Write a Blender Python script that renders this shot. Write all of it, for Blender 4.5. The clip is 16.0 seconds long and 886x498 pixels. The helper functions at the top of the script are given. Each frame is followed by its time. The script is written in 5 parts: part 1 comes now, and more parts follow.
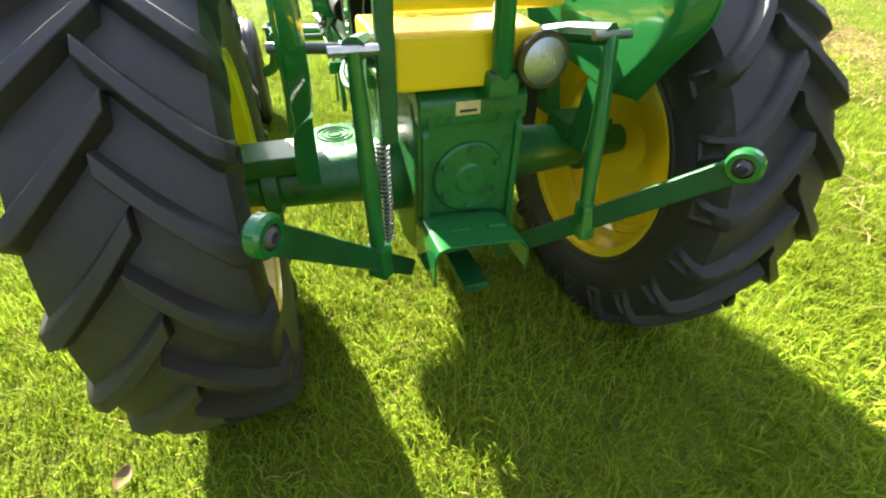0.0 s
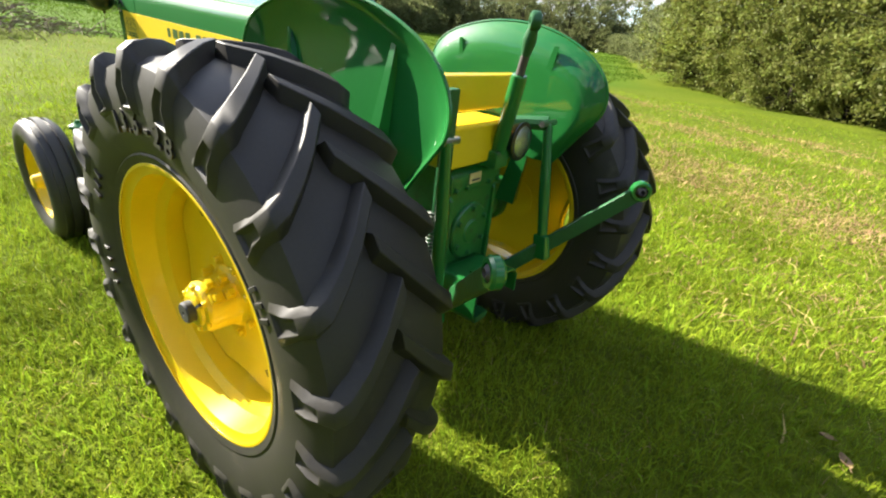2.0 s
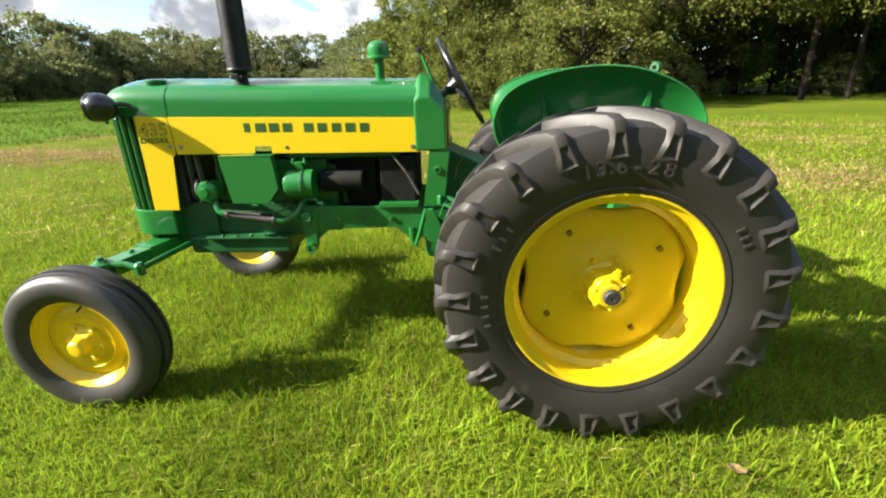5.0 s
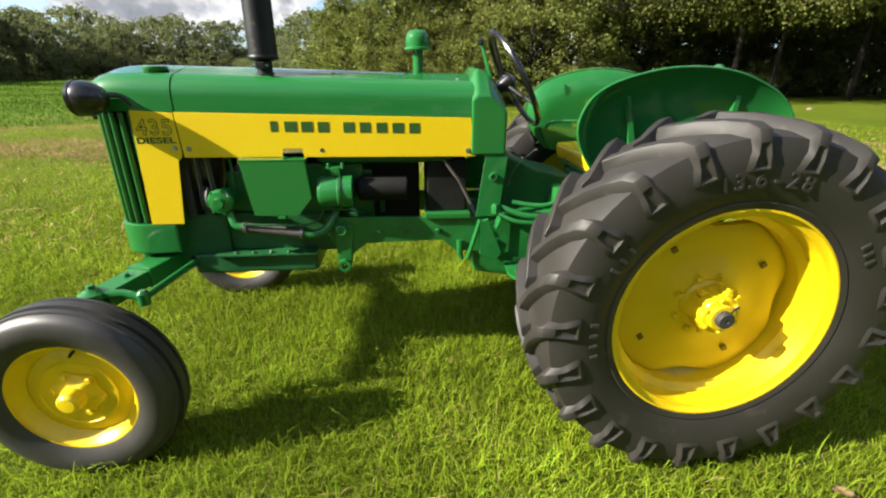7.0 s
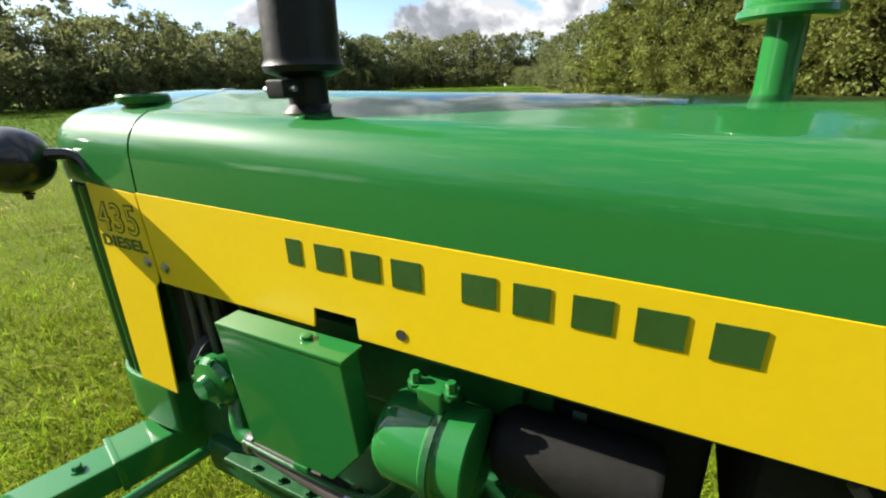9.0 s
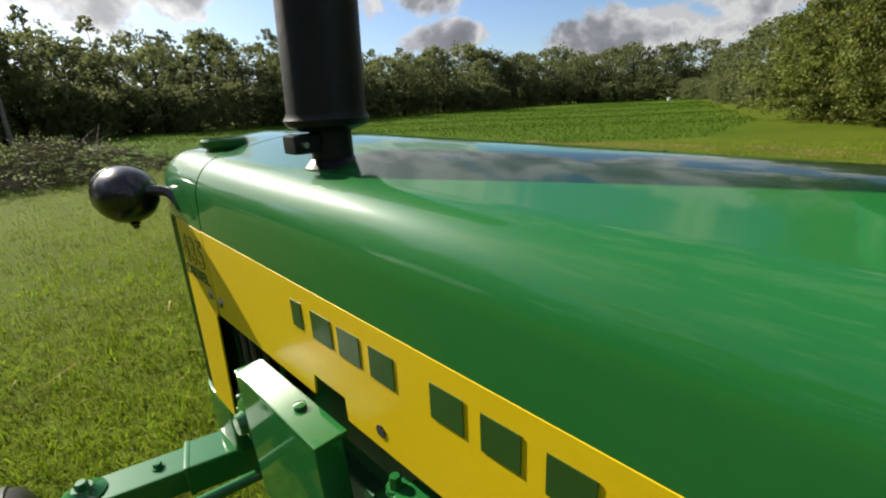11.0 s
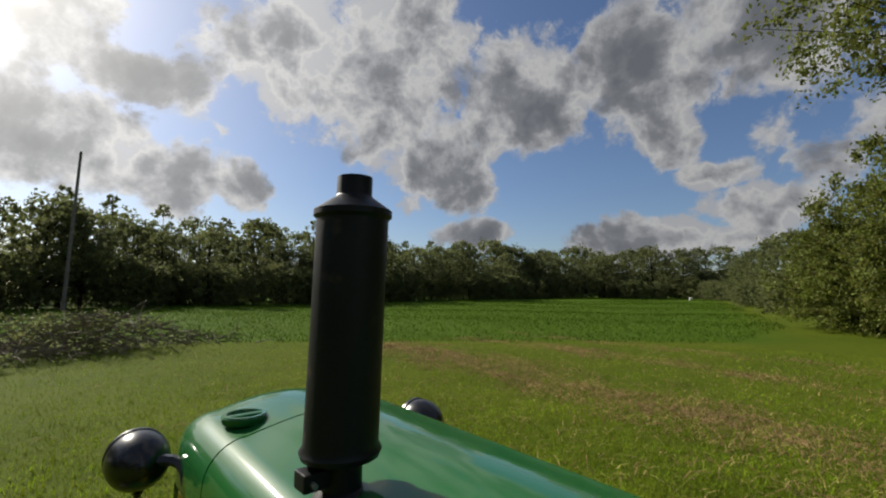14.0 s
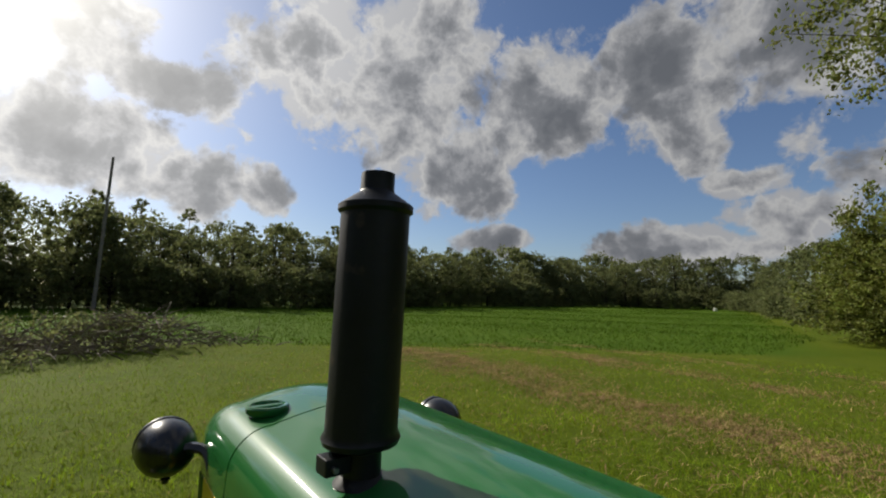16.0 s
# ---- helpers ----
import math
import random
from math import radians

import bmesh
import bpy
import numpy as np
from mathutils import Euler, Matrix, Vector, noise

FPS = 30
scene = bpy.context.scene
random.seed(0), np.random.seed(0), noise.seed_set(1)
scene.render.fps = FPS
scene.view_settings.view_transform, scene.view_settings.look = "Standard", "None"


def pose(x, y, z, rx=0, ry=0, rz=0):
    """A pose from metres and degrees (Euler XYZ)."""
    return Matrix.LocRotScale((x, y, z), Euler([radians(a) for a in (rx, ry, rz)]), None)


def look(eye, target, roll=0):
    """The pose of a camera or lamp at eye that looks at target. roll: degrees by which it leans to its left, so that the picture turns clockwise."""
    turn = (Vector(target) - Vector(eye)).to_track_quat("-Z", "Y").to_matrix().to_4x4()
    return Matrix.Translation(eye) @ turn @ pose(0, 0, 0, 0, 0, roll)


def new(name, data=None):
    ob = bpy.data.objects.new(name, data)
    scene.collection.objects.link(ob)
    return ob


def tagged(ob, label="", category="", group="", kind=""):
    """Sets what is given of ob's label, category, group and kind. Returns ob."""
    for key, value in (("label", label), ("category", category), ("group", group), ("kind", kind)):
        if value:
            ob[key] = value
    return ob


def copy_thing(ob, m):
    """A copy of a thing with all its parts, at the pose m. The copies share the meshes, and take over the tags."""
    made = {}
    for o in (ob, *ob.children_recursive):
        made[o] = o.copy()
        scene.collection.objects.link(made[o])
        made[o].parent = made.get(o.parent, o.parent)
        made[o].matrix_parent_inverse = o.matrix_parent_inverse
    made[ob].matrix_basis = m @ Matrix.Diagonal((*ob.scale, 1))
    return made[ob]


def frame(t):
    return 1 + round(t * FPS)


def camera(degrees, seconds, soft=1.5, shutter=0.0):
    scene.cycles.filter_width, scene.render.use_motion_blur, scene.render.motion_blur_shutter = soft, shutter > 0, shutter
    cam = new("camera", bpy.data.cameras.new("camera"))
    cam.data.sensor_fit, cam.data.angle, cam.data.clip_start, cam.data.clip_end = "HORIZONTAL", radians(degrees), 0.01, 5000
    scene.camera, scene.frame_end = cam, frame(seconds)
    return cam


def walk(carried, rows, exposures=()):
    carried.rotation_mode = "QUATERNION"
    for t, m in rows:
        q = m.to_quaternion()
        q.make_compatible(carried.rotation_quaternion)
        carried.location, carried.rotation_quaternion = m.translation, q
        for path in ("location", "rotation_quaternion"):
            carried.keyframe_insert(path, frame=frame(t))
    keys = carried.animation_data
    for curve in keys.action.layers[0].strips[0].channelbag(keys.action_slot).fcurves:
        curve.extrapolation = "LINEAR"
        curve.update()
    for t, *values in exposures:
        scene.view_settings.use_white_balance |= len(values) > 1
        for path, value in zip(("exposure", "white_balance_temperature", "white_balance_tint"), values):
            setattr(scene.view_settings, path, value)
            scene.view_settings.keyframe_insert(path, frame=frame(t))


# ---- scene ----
cam = camera(89.3, 16.0, soft=2.1)
PATH = [
    (0, (-0.439, -1.263, 1.315), (0.098, 0.216, 0.082), 1.8),
    (0.3, (-0.476, -1.288, 1.322), (0.079, 0.182, 0.085), 2.5),
    (0.5, (-0.531, -1.296, 1.302), (0.058, 0.179, 0.086), 3.0),
    (1, (-0.807, -1.288, 1.319), (0.072, 0.144, 0.235), 5.7),
    (1.5, (-1.003, -1.171, 1.321), (0.198, 0.11, 0.363), 8.2),
    (2, (-1.249, -1.038, 1.344), (0.212, 0.005, 0.461), 6.9),
    (2.5, (-1.531, -0.86, 1.387), (0.118, -0.112, 0.537), 2.9),
    (3, (-1.743, -0.603, 1.388), (-0.028, 0.062, 0.603), 1.6),
    (3.5, (-2.0, -0.326, 1.378), (-0.216, 0.158, 0.615), -1.0),
    (4, (-2.185, -0.06, 1.389), (-0.352, 0.215, 0.638), 1.1),
    (4.5, (-2.242, 0.249, 1.373), (-0.389, 0.447, 0.648), -1.1),
    (4.7, (-2.297, 0.365, 1.369), (-0.439, 0.526, 0.649), -1.5),
    (6.8, (-2.179, 0.966, 1.372), (-0.317, 0.801, 0.66), 0.2),
    (7, (-2.051, 1.013, 1.377), (-0.198, 0.86, 0.642), 0.1),
    (7.5, (-1.727, 1.118, 1.358), (0.125, 0.957, 0.62), -0.1),
    (8, (-1.321, 1.055, 1.364), (0.527, 1.063, 0.601), -1.2),
    (8.3, (-1.115, 1.047, 1.396), (0.712, 1.315, 0.627), -3.1),
    (8.5, (-0.957, 1.061, 1.39), (0.857, 1.422, 0.627), -2.4),
    (9, (-0.614, 1.049, 1.403), (1.042, 1.924, 0.702), -1.7),
    (9.2, (-0.533, 1.016, 1.411), (0.951, 2.187, 0.759), -0.3),
    (11.3, (-0.403, 0.974, 1.451), (0.91, 2.35, 0.832), -2.8),
    (11.5, (-0.397, 0.971, 1.458), (0.931, 2.329, 0.832), -2.1),
    (12, (-0.403, 0.969, 1.472), (0.952, 2.303, 0.852), -1.6),
    (12.5, (-0.415, 0.963, 1.509), (0.976, 2.376, 1.243), -2.4),
    (13, (-0.439, 0.959, 1.595), (0.902, 2.441, 1.663), -1.5),
    (13.5, (-0.417, 0.964, 1.639), (0.911, 2.452, 1.789), -0.6),
    (14, (-0.404, 0.954, 1.663), (0.911, 2.45, 1.845), 0.3),
    (14.5, (-0.406, 0.957, 1.667), (0.899, 2.458, 1.875), 0.9),
    (15, (-0.414, 0.947, 1.668), (0.881, 2.456, 1.885), 1.2),
    (15.5, (-0.42, 0.941, 1.659), (0.856, 2.465, 1.874), 1.6),
    (16, (-0.415, 0.943, 1.643), (0.834, 2.491, 1.852), 1.2),
]
EXPOSURES = [(0, 2.75), (0.6, 2.6), (1.2, 2.15), (2.0, 2.0), (3.0, 1.92), (4.5, 1.82), (7.0, 1.45), (8.0, 1.5), (9.0, 1.4), (11.5, 0.66), (12.2, 0.70), (12.6, 0.90), (13.0, -0.05), (13.5, -0.22), (14.0, 0.02), (16.0, 0.02)]
walk(cam, [(t, look(eye, target, roll)) for t, eye, target, roll in PATH], EXPOSURES)

# ---- light ----
SUN_AZ, SUN_EL = -12.0, 31.0            # degrees from +y towards -x is negative azimuth
sun_dir = Vector((math.sin(radians(SUN_AZ)) * math.cos(radians(SUN_EL)), math.cos(radians(SUN_AZ)) * math.cos(radians(SUN_EL)), math.sin(radians(SUN_EL))))
sun = new("sun", bpy.data.lights.new("sun", "SUN"))
sun.data.energy, sun.data.angle, sun.data.color = 5.6, radians(0.55), (1.0, 0.93, 0.80)
sun.matrix_world = look(sun_dir * 60, (0, 0, 0))

world = bpy.data.worlds.new("sky")
scene.world = world
world.use_nodes = True
wn, wl = world.node_tree.nodes, world.node_tree.links
wn.clear()
w_out, w_bg = wn.new("ShaderNodeOutputWorld"), wn.new("ShaderNodeBackground")
w_sky = wn.new("ShaderNodeTexSky")
w_sky.sky_type, w_sky.sun_disc = "NISHITA", False
w_sky.sun_elevation, w_sky.sun_rotation = radians(SUN_EL), radians(SUN_AZ)
w_sky.air_density, w_sky.dust_density, w_sky.ozone_density = 1.0, 0.6, 2.0
w_co, w_sep = wn.new("ShaderNodeTexCoord"), wn.new("ShaderNodeSeparateXYZ")
wl.new(w_co.outputs["Generated"], w_sep.inputs[0])


def w_math(op, a, b=0.0):
    n = wn.new("ShaderNodeMath")
    n.operation = op
    for i, v in enumerate((a, b)):
        if isinstance(v, (int, float)):
            n.inputs[i].default_value = v
        else:
            wl.new(v, n.inputs[i])
    return n.outputs[0]


def w_noise(vec, scale, detail, rough, dist=0.0):
    n = wn.new("ShaderNodeTexNoise")
    n.inputs["Scale"].default_value, n.inputs["Detail"].default_value = scale, detail
    n.inputs["Roughness"].default_value, n.inputs["Distortion"].default_value = rough, dist
    wl.new(vec, n.inputs["Vector"])
    return n.outputs["Fac"]


def w_ramp(fac, *stops):
    n = wn.new("ShaderNodeValToRGB")
    e = n.color_ramp.elements
    while len(e) < len(stops):
        e.new(0.5)
    for k, (p, c) in zip(e, stops):
        k.position, k.color = p, (*c, 1)
    wl.new(fac, n.inputs[0])
    return n.outputs[0]


def w_mix(fac, a, b, blend="MIX"):
    n = wn.new("ShaderNodeMix")
    n.data_type, n.blend_type = "RGBA", blend
    for s, v in ((n.inputs[0], fac), (n.inputs[6], a), (n.inputs[7], b)):
        if isinstance(v, (int, float)):
            s.default_value = v
        elif isinstance(v, tuple):
            s.default_value = (*v, 1)
        else:
            wl.new(v, s)
    return n.outputs[2]


# clouds: heaps at bearings and heights (degrees: bearing, height, half width, half height), with billowing edges
CLOUDS = [(33, 26, 22, 10.5), (52, 22, 12, 5), (64, 25, 14, 6.5), (78, 29, 10, 8), (-3, 14.0, 12, 6.0), (10, 12.0, 8, 4.2), (-4, 26, 11, 5), (8, 22.5, 9, 3.4), (72.5, 12.6, 4.2, 1.6),
          (68, 6.0, 12, 2.4), (76, 8.6, 5, 2.8), (44.6, 7.1, 6.5, 2.0), (41, 15, 7, 6), (69, 17, 3.6, 3.4), (16.5, 11.5, 4.6, 3.0)]
w_az = w_math("MULTIPLY", w_math("ARCTAN2", w_sep.outputs[0], w_sep.outputs[1]), 180 / math.pi)
w_el = w_math("MULTIPLY", w_math("ARCSINE", w_sep.outputs[2]), 180 / math.pi)
w_puff = wn.new("ShaderNodeTexVoronoi")
w_puff.feature = "SMOOTH_F1"
w_puff.inputs["Scale"].default_value, w_puff.inputs["Detail"].default_value, w_puff.inputs["Roughness"].default_value = 6.5, 5.0, 0.60
w_puff.inputs["Smoothness"].default_value = 0.30
w_warp = wn.new("ShaderNodeVectorMath")
w_warp.operation = "MULTIPLY_ADD"
w_bend = wn.new("ShaderNodeTexNoise")
w_bend.inputs["Scale"].default_value, w_bend.inputs["Detail"].default_value = 9.0, 5.0
wl.new(w_co.outputs["Generated"], w_bend.inputs["Vector"])
wl.new(w_bend.outputs["Color"], w_warp.inputs[0])
w_warp.inputs[1].default_value = (0.07, 0.07, 0.07)
wl.new(w_co.outputs["Generated"], w_warp.inputs[2])
wl.new(w_warp.outputs[0], w_puff.inputs["Vector"])
w_heap = -3.0
for az, el, wide, tall in CLOUDS:
    du = w_math("MULTIPLY", w_math("SUBTRACT", w_az, float(az)), 1.0 / wide)
    dv = w_math("MULTIPLY", w_math("SUBTRACT", w_el, float(el)), 1.0 / tall)
    away = w_math("SQRT", w_math("ADD", w_math("MULTIPLY", du, du), w_math("MULTIPLY", dv, dv)))
    w_heap = w_math("MAXIMUM", w_heap, w_math("SUBTRACT", 1.0, away))
# loose cloud over the rest of the sky
w_away = w_math("ABSOLUTE", w_math("SUBTRACT", w_az, 41.0))
w_rest = w_math("ADD", w_math("MULTIPLY", w_math("SUBTRACT", w_noise(w_co.outputs["Generated"], 2.6, 5.0, 0.5), 0.52), 3.0),
                w_math("MINIMUM", w_math("MULTIPLY", w_math("SUBTRACT", w_math("MAXIMUM", w_away, w_math("ADD", w_el, 8.0)), 50.0), 0.05), 0.0))
w_form = w_math("MAXIMUM", w_math("MAXIMUM", w_heap, -0.8), w_rest)
w_edge = w_math("SUBTRACT", w_math("MULTIPLY", w_noise(w_co.outputs["Generated"], 7.0, 9.0, 0.58), 1.7), w_math("MULTIPLY", w_puff.outputs["Distance"], 0.85))
w_cover = w_math("ADD", w_form, w_math("ADD", w_edge, 0.30))
w_mask = w_ramp(w_cover, (0.0, (0, 0, 0)), (0.10, (0.22, 0.22, 0.22)), (0.22, (0.80, 0.80, 0.80)), (0.38, (1, 1, 1)))
w_swell = w_math("SUBTRACT", w_noise(w_co.outputs["Generated"], 4.6, 8.0, 0.56, 0.25), 0.5)
# the sides turned to the sun are the lighter ones
w_shift = wn.new("ShaderNodeVectorMath")
w_shift.operation = "ADD"
wl.new(w_co.outputs["Generated"], w_shift.inputs[0])
w_shift.inputs[1].default_value = sun_dir * 0.045
w_lit = w_math("SUBTRACT", w_noise(w_co.outputs["Generated"], 6.0, 6.0, 0.55, 0.25), w_noise(w_shift.outputs[0], 6.0, 6.0, 0.55, 0.25))
w_thick = w_math("MULTIPLY", w_math("ADD", w_math("MULTIPLY", w_cover, 0.60), w_math("SUBTRACT", w_math("MULTIPLY", w_swell, 1.1), w_math("MULTIPLY", w_lit, 2.4))), 1.12)
w_cloud = w_ramp(w_thick, (0.02, (0.62, 0.63, 0.66)), (0.16, (0.76, 0.76, 0.76)), (0.40, (0.49, 0.50, 0.53)), (0.60, (0.31, 0.325, 0.355)), (0.95, (0.22, 0.235, 0.265)))
w_air = w_mix(1.0, w_sky.outputs[0], (0.088, 0.094, 0.108), "MULTIPLY")
# brighter veil towards the sun
w_dot = wn.new("ShaderNodeVectorMath")
w_dot.operation = "DOT_PRODUCT"
wl.new(w_co.outputs["Generated"], w_dot.inputs[0])
w_dot.inputs[1].default_value = sun_dir
w_facing = w_math("MAXIMUM", w_dot.outputs["Value"], 0.0)
w_glow = w_math("ADD", w_math("POWER", w_facing, 90.0), w_math("MULTIPLY", w_math("POWER", w_facing, 9.0), 0.24))
# clouds grow duller away from the sun
w_dull = w_ramp(w_facing, (0.40, (0.68, 0.68, 0.68)), (0.75, (0.80, 0.80, 0.80)), (0.93, (1, 1, 1)))
w_all = w_mix(w_mask, w_air, w_mix(1.0, w_cloud, w_dull, "MULTIPLY"))
w_add = w_mix(w_glow, w_all, (1.9, 1.8, 1.6), "ADD")
wl.new(w_add, w_bg.inputs[0])
w_bg.inputs[1].default_value = 0.80
wl.new(w_bg.outputs[0], w_out.inputs[0])


# ---- materials ----
def material(name, color, rough=0.5, metal=0.0, vary=0.12, scale=6.0, fine=60.0, bump=0.0, coat=0.0, spread=0.0, translucent=0.0, dark=None, object_random=False, dirt=None, spec=0.5, grain=0.82):
    m = bpy.data.materials.new(name)
    m.use_nodes = True
    nt = m.node_tree
    p = nt.nodes["Principled BSDF"]
    co = nt.nodes.new("ShaderNodeTexCoord")

    def noise_tex(s, detail=5.0):
        n = nt.nodes.new("ShaderNodeTexNoise")
        n.inputs["Scale"].default_value, n.inputs["Detail"].default_value = s, detail
        nt.links.new(co.outputs["Object"], n.inputs["Vector"])
        return n.outputs["Fac"]

    def mix(fac, a, b, blend="MIX"):
        n = nt.nodes.new("ShaderNodeMix")
        n.data_type, n.blend_type = "RGBA", blend
        for s, v in ((n.inputs[0], fac), (n.inputs[6], a), (n.inputs[7], b)):
            if isinstance(v, (int, float)):
                s.default_value = v
            elif isinstance(v, tuple):
                s.default_value = (*v[:3], 1)
            else:
                nt.links.new(v, s)
        return n.outputs[2]

    def ramp(fac, a, b):
        n = nt.nodes.new("ShaderNodeMapRange")
        n.inputs["From Min"].default_value, n.inputs["From Max"].default_value = a, b
        nt.links.new(fac, n.inputs["Value"])
        return n.outputs["Result"]

    low = tuple(c * (1 - vary) for c in color) if dark is None else dark
    high = tuple(min(1.0, c * (1 + vary)) for c in color)
    big, small = noise_tex(scale), noise_tex(fine, 3.0)
    col = mix(ramp(big, 0.3, 0.7), low, high)
    col = mix(ramp(small, 0.35, 0.75), col, mix(1.0, col, tuple(grain for _ in range(3)), "MULTIPLY"))
    if dirt:
        amount, dirt_color = dirt
        d = ramp(noise_tex(scale * 2.7, 8.0), 0.62 - amount, 0.75)
        col = mix(d, col, dirt_color)
    if spread:
        g = nt.nodes.new("ShaderNodeObjectInfo" if object_random else "ShaderNodeNewGeometry")
        out = g.outputs["Random"] if object_random else g.outputs["Random Per Island"]
        h = nt.nodes.new("ShaderNodeHueSaturation")
        for s, lo, hi in (("Hue", 0.5 - spread * 0.09, 0.5 + spread * 0.05), ("Value", 1 - spread, 1 + spread)):
            r = nt.nodes.new("ShaderNodeMapRange")
            r.inputs["To Min"].default_value, r.inputs["To Max"].default_value = lo, hi
            nt.links.new(out, r.inputs["Value"])
            nt.links.new(r.outputs["Result"], h.inputs[s])
        nt.links.new(col, h.inputs["Color"])
        col = h.outputs["Color"]
    nt.links.new(col, p.inputs["Base Color"])
    rr = nt.nodes.new("ShaderNodeMapRange")
    rr.inputs["To Min"].default_value, rr.inputs["To Max"].default_value = max(0.02, rough * 0.8), min(1.0, rough * 1.25)
    nt.links.new(big, rr.inputs["Value"])
    nt.links.new(rr.outputs["Result"], p.inputs["Roughness"])
    p.inputs["Metallic"].default_value = metal
    p.inputs["Specular IOR Level"].default_value = spec
    p.inputs["Coat Weight"].default_value = coat
    p.inputs["Coat Roughness"].default_value = 0.06
    if bump:
        b = nt.nodes.new("ShaderNodeBump")
        b.inputs["Strength"].default_value, b.inputs["Distance"].default_value = bump, 0.004
        nt.links.new(small, b.inputs["Height"])
        nt.links.new(b.outputs[0], p.inputs["Normal"])
    if translucent:
        tr, ms = nt.nodes.new("ShaderNodeBsdfTranslucent"), nt.nodes.new("ShaderNodeMixShader")
        nt.links.new(col, tr.inputs[0])
        ms.inputs[0].default_value = translucent
        nt.links.new(p.outputs[0], ms.inputs[1])
        nt.links.new(tr.outputs[0], ms.inputs[2])
        nt.links.new(ms.outputs[0], nt.nodes["Material Output"].inputs[0])
    return m


GREEN = material("green_paint", (0.014, 0.135, 0.028), 0.45, spec=0.06, vary=0.035, scale=1.6, fine=70.0, bump=0.005, coat=1.0, grain=0.96)
GREEN_ROUGH = material("green_cast_iron", (0.009, 0.128, 0.022), 0.42, vary=0.25, scale=7.0, fine=90.0, bump=0.25, coat=0.15, dirt=(0.05, (0.02, 0.05, 0.02)))
# deeper green; also carries shade painted onto the crankcase and grille backing
GREEN_DARK = material("dark_and_shaded_green", (0.008, 0.085, 0.022), 0.45, vary=0.25, scale=8.0, fine=80.0, bump=0.2)
GREEN_LETTER = material("green_decal", (0.026, 0.080, 0.014), 0.4, vary=0.08)
YELLOW = material("yellow_paint", (0.70, 0.495, 0.006), 0.34, vary=0.025, scale=2.5, fine=60.0, bump=0.012, coat=0.15, grain=0.97)
RUBBER = material("tyre_rubber", (0.025, 0.0225, 0.020), 0.52, spec=0.42, vary=0.2, scale=4.0, fine=160.0, bump=0.04, dirt=(-0.02, (0.050, 0.044, 0.036)))
RUBBER_FRONT = material("front_tyre_rubber", (0.032, 0.030, 0.029), 0.48, vary=0.2, scale=7.0, fine=160.0, bump=0.05)
BLACK = material("black_enamel", (0.006, 0.006, 0.007), 0.28, vary=0.3, scale=9.0, bump=0.01, coat=0.3)
MUFFLER_BLACK = material("muffler_black", (0.010, 0.011, 0.013), 0.42, spec=0.28, vary=0.3, scale=9.0, fine=70.0, bump=0.12, dirt=(0.0, (0.06, 0.045, 0.035)))
SOOT = material("dark_iron", (0.030, 0.030, 0.028), 0.6, vary=0.4, scale=9.0, bump=0.3)
STEEL = material("worn_steel", (0.42, 0.42, 0.41), 0.32, metal=1.0, vary=0.2, scale=14.0)
DULL_STEEL = material("dull_steel", (0.16, 0.17, 0.16), 0.4, metal=0.8, vary=0.3, scale=14.0)
HOSE = material("rubber_hose", (0.070, 0.060, 0.055), 0.6, vary=0.3, scale=20.0, bump=0.2)
DECAL_TAN = material("warning_decal", (0.62, 0.50, 0.22), 0.5, vary=0.15)
LENS_GLASS = material("lamp_lens", (0.42, 0.45, 0.48), 0.12, metal=0.85, vary=0.1, scale=40.0, fine=160.0, bump=0.6)
BOLT_BROWN = material("stained_yellow_paint", (0.20, 0.13, 0.010), 0.5, vary=0.3)
GRILLE_GREEN = material("grille_green", (0.008, 0.095, 0.018), 0.3, vary=0.06, coat=0.4)
# near-black with very little gloss
CAVE = material("matt_black_iron", (0.008, 0.008, 0.007), 0.7, spec=0.2, vary=0.4, scale=9.0, bump=0.3)
BARK = material("bark", (0.024, 0.020, 0.016), 0.95, spec=0.1, vary=0.4, scale=3.0, fine=25.0, bump=0.6)
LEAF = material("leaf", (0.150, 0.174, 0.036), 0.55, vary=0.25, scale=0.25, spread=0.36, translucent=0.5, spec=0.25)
# leaf colour raised to put the haze over the far woods into it
LEAF_LIFTED = material("leaf_lifted_for_haze", (0.152, 0.174, 0.066), 0.6, vary=0.22, scale=0.2, spread=0.30, translucent=0.62, spec=0.2)
LEAF_GOLD = material("leaf_turning", (0.148, 0.176, 0.032), 0.6, vary=0.3, scale=0.3, spread=0.38, translucent=0.42, spec=0.25)
TWIG = material("dry_twigs", (0.16, 0.125, 0.085), 0.9, vary=0.3, spread=0.35)
BLADE = material("grass_blade", (0.205, 0.290, 0.020), 0.7, spec=0.02, vary=0.40, scale=1.1, fine=9.0, spread=0.28, translucent=0.36)
MEADOW = material("meadow_blade", (0.068, 0.126, 0.012), 0.7, spec=0.03, vary=0.2, scale=0.4, fine=4.0, spread=0.25, translucent=0.45)
STRAW = material("dry_grass", (0.42, 0.32, 0.13), 0.8, spec=0.05, vary=0.25, scale=3.0, spread=0.35, translucent=0.25)
HAY = material("brown_hay", (0.37, 0.255, 0.125), 0.85, spec=0.05, vary=0.3, scale=2.0, spread=0.35, translucent=0.2)
WOOD_POLE = material("weathered_pole", (0.20, 0.18, 0.15), 0.9, vary=0.25)
WHITE = material("white_enamel", (0.75, 0.74, 0.70), 0.5, vary=0.08)


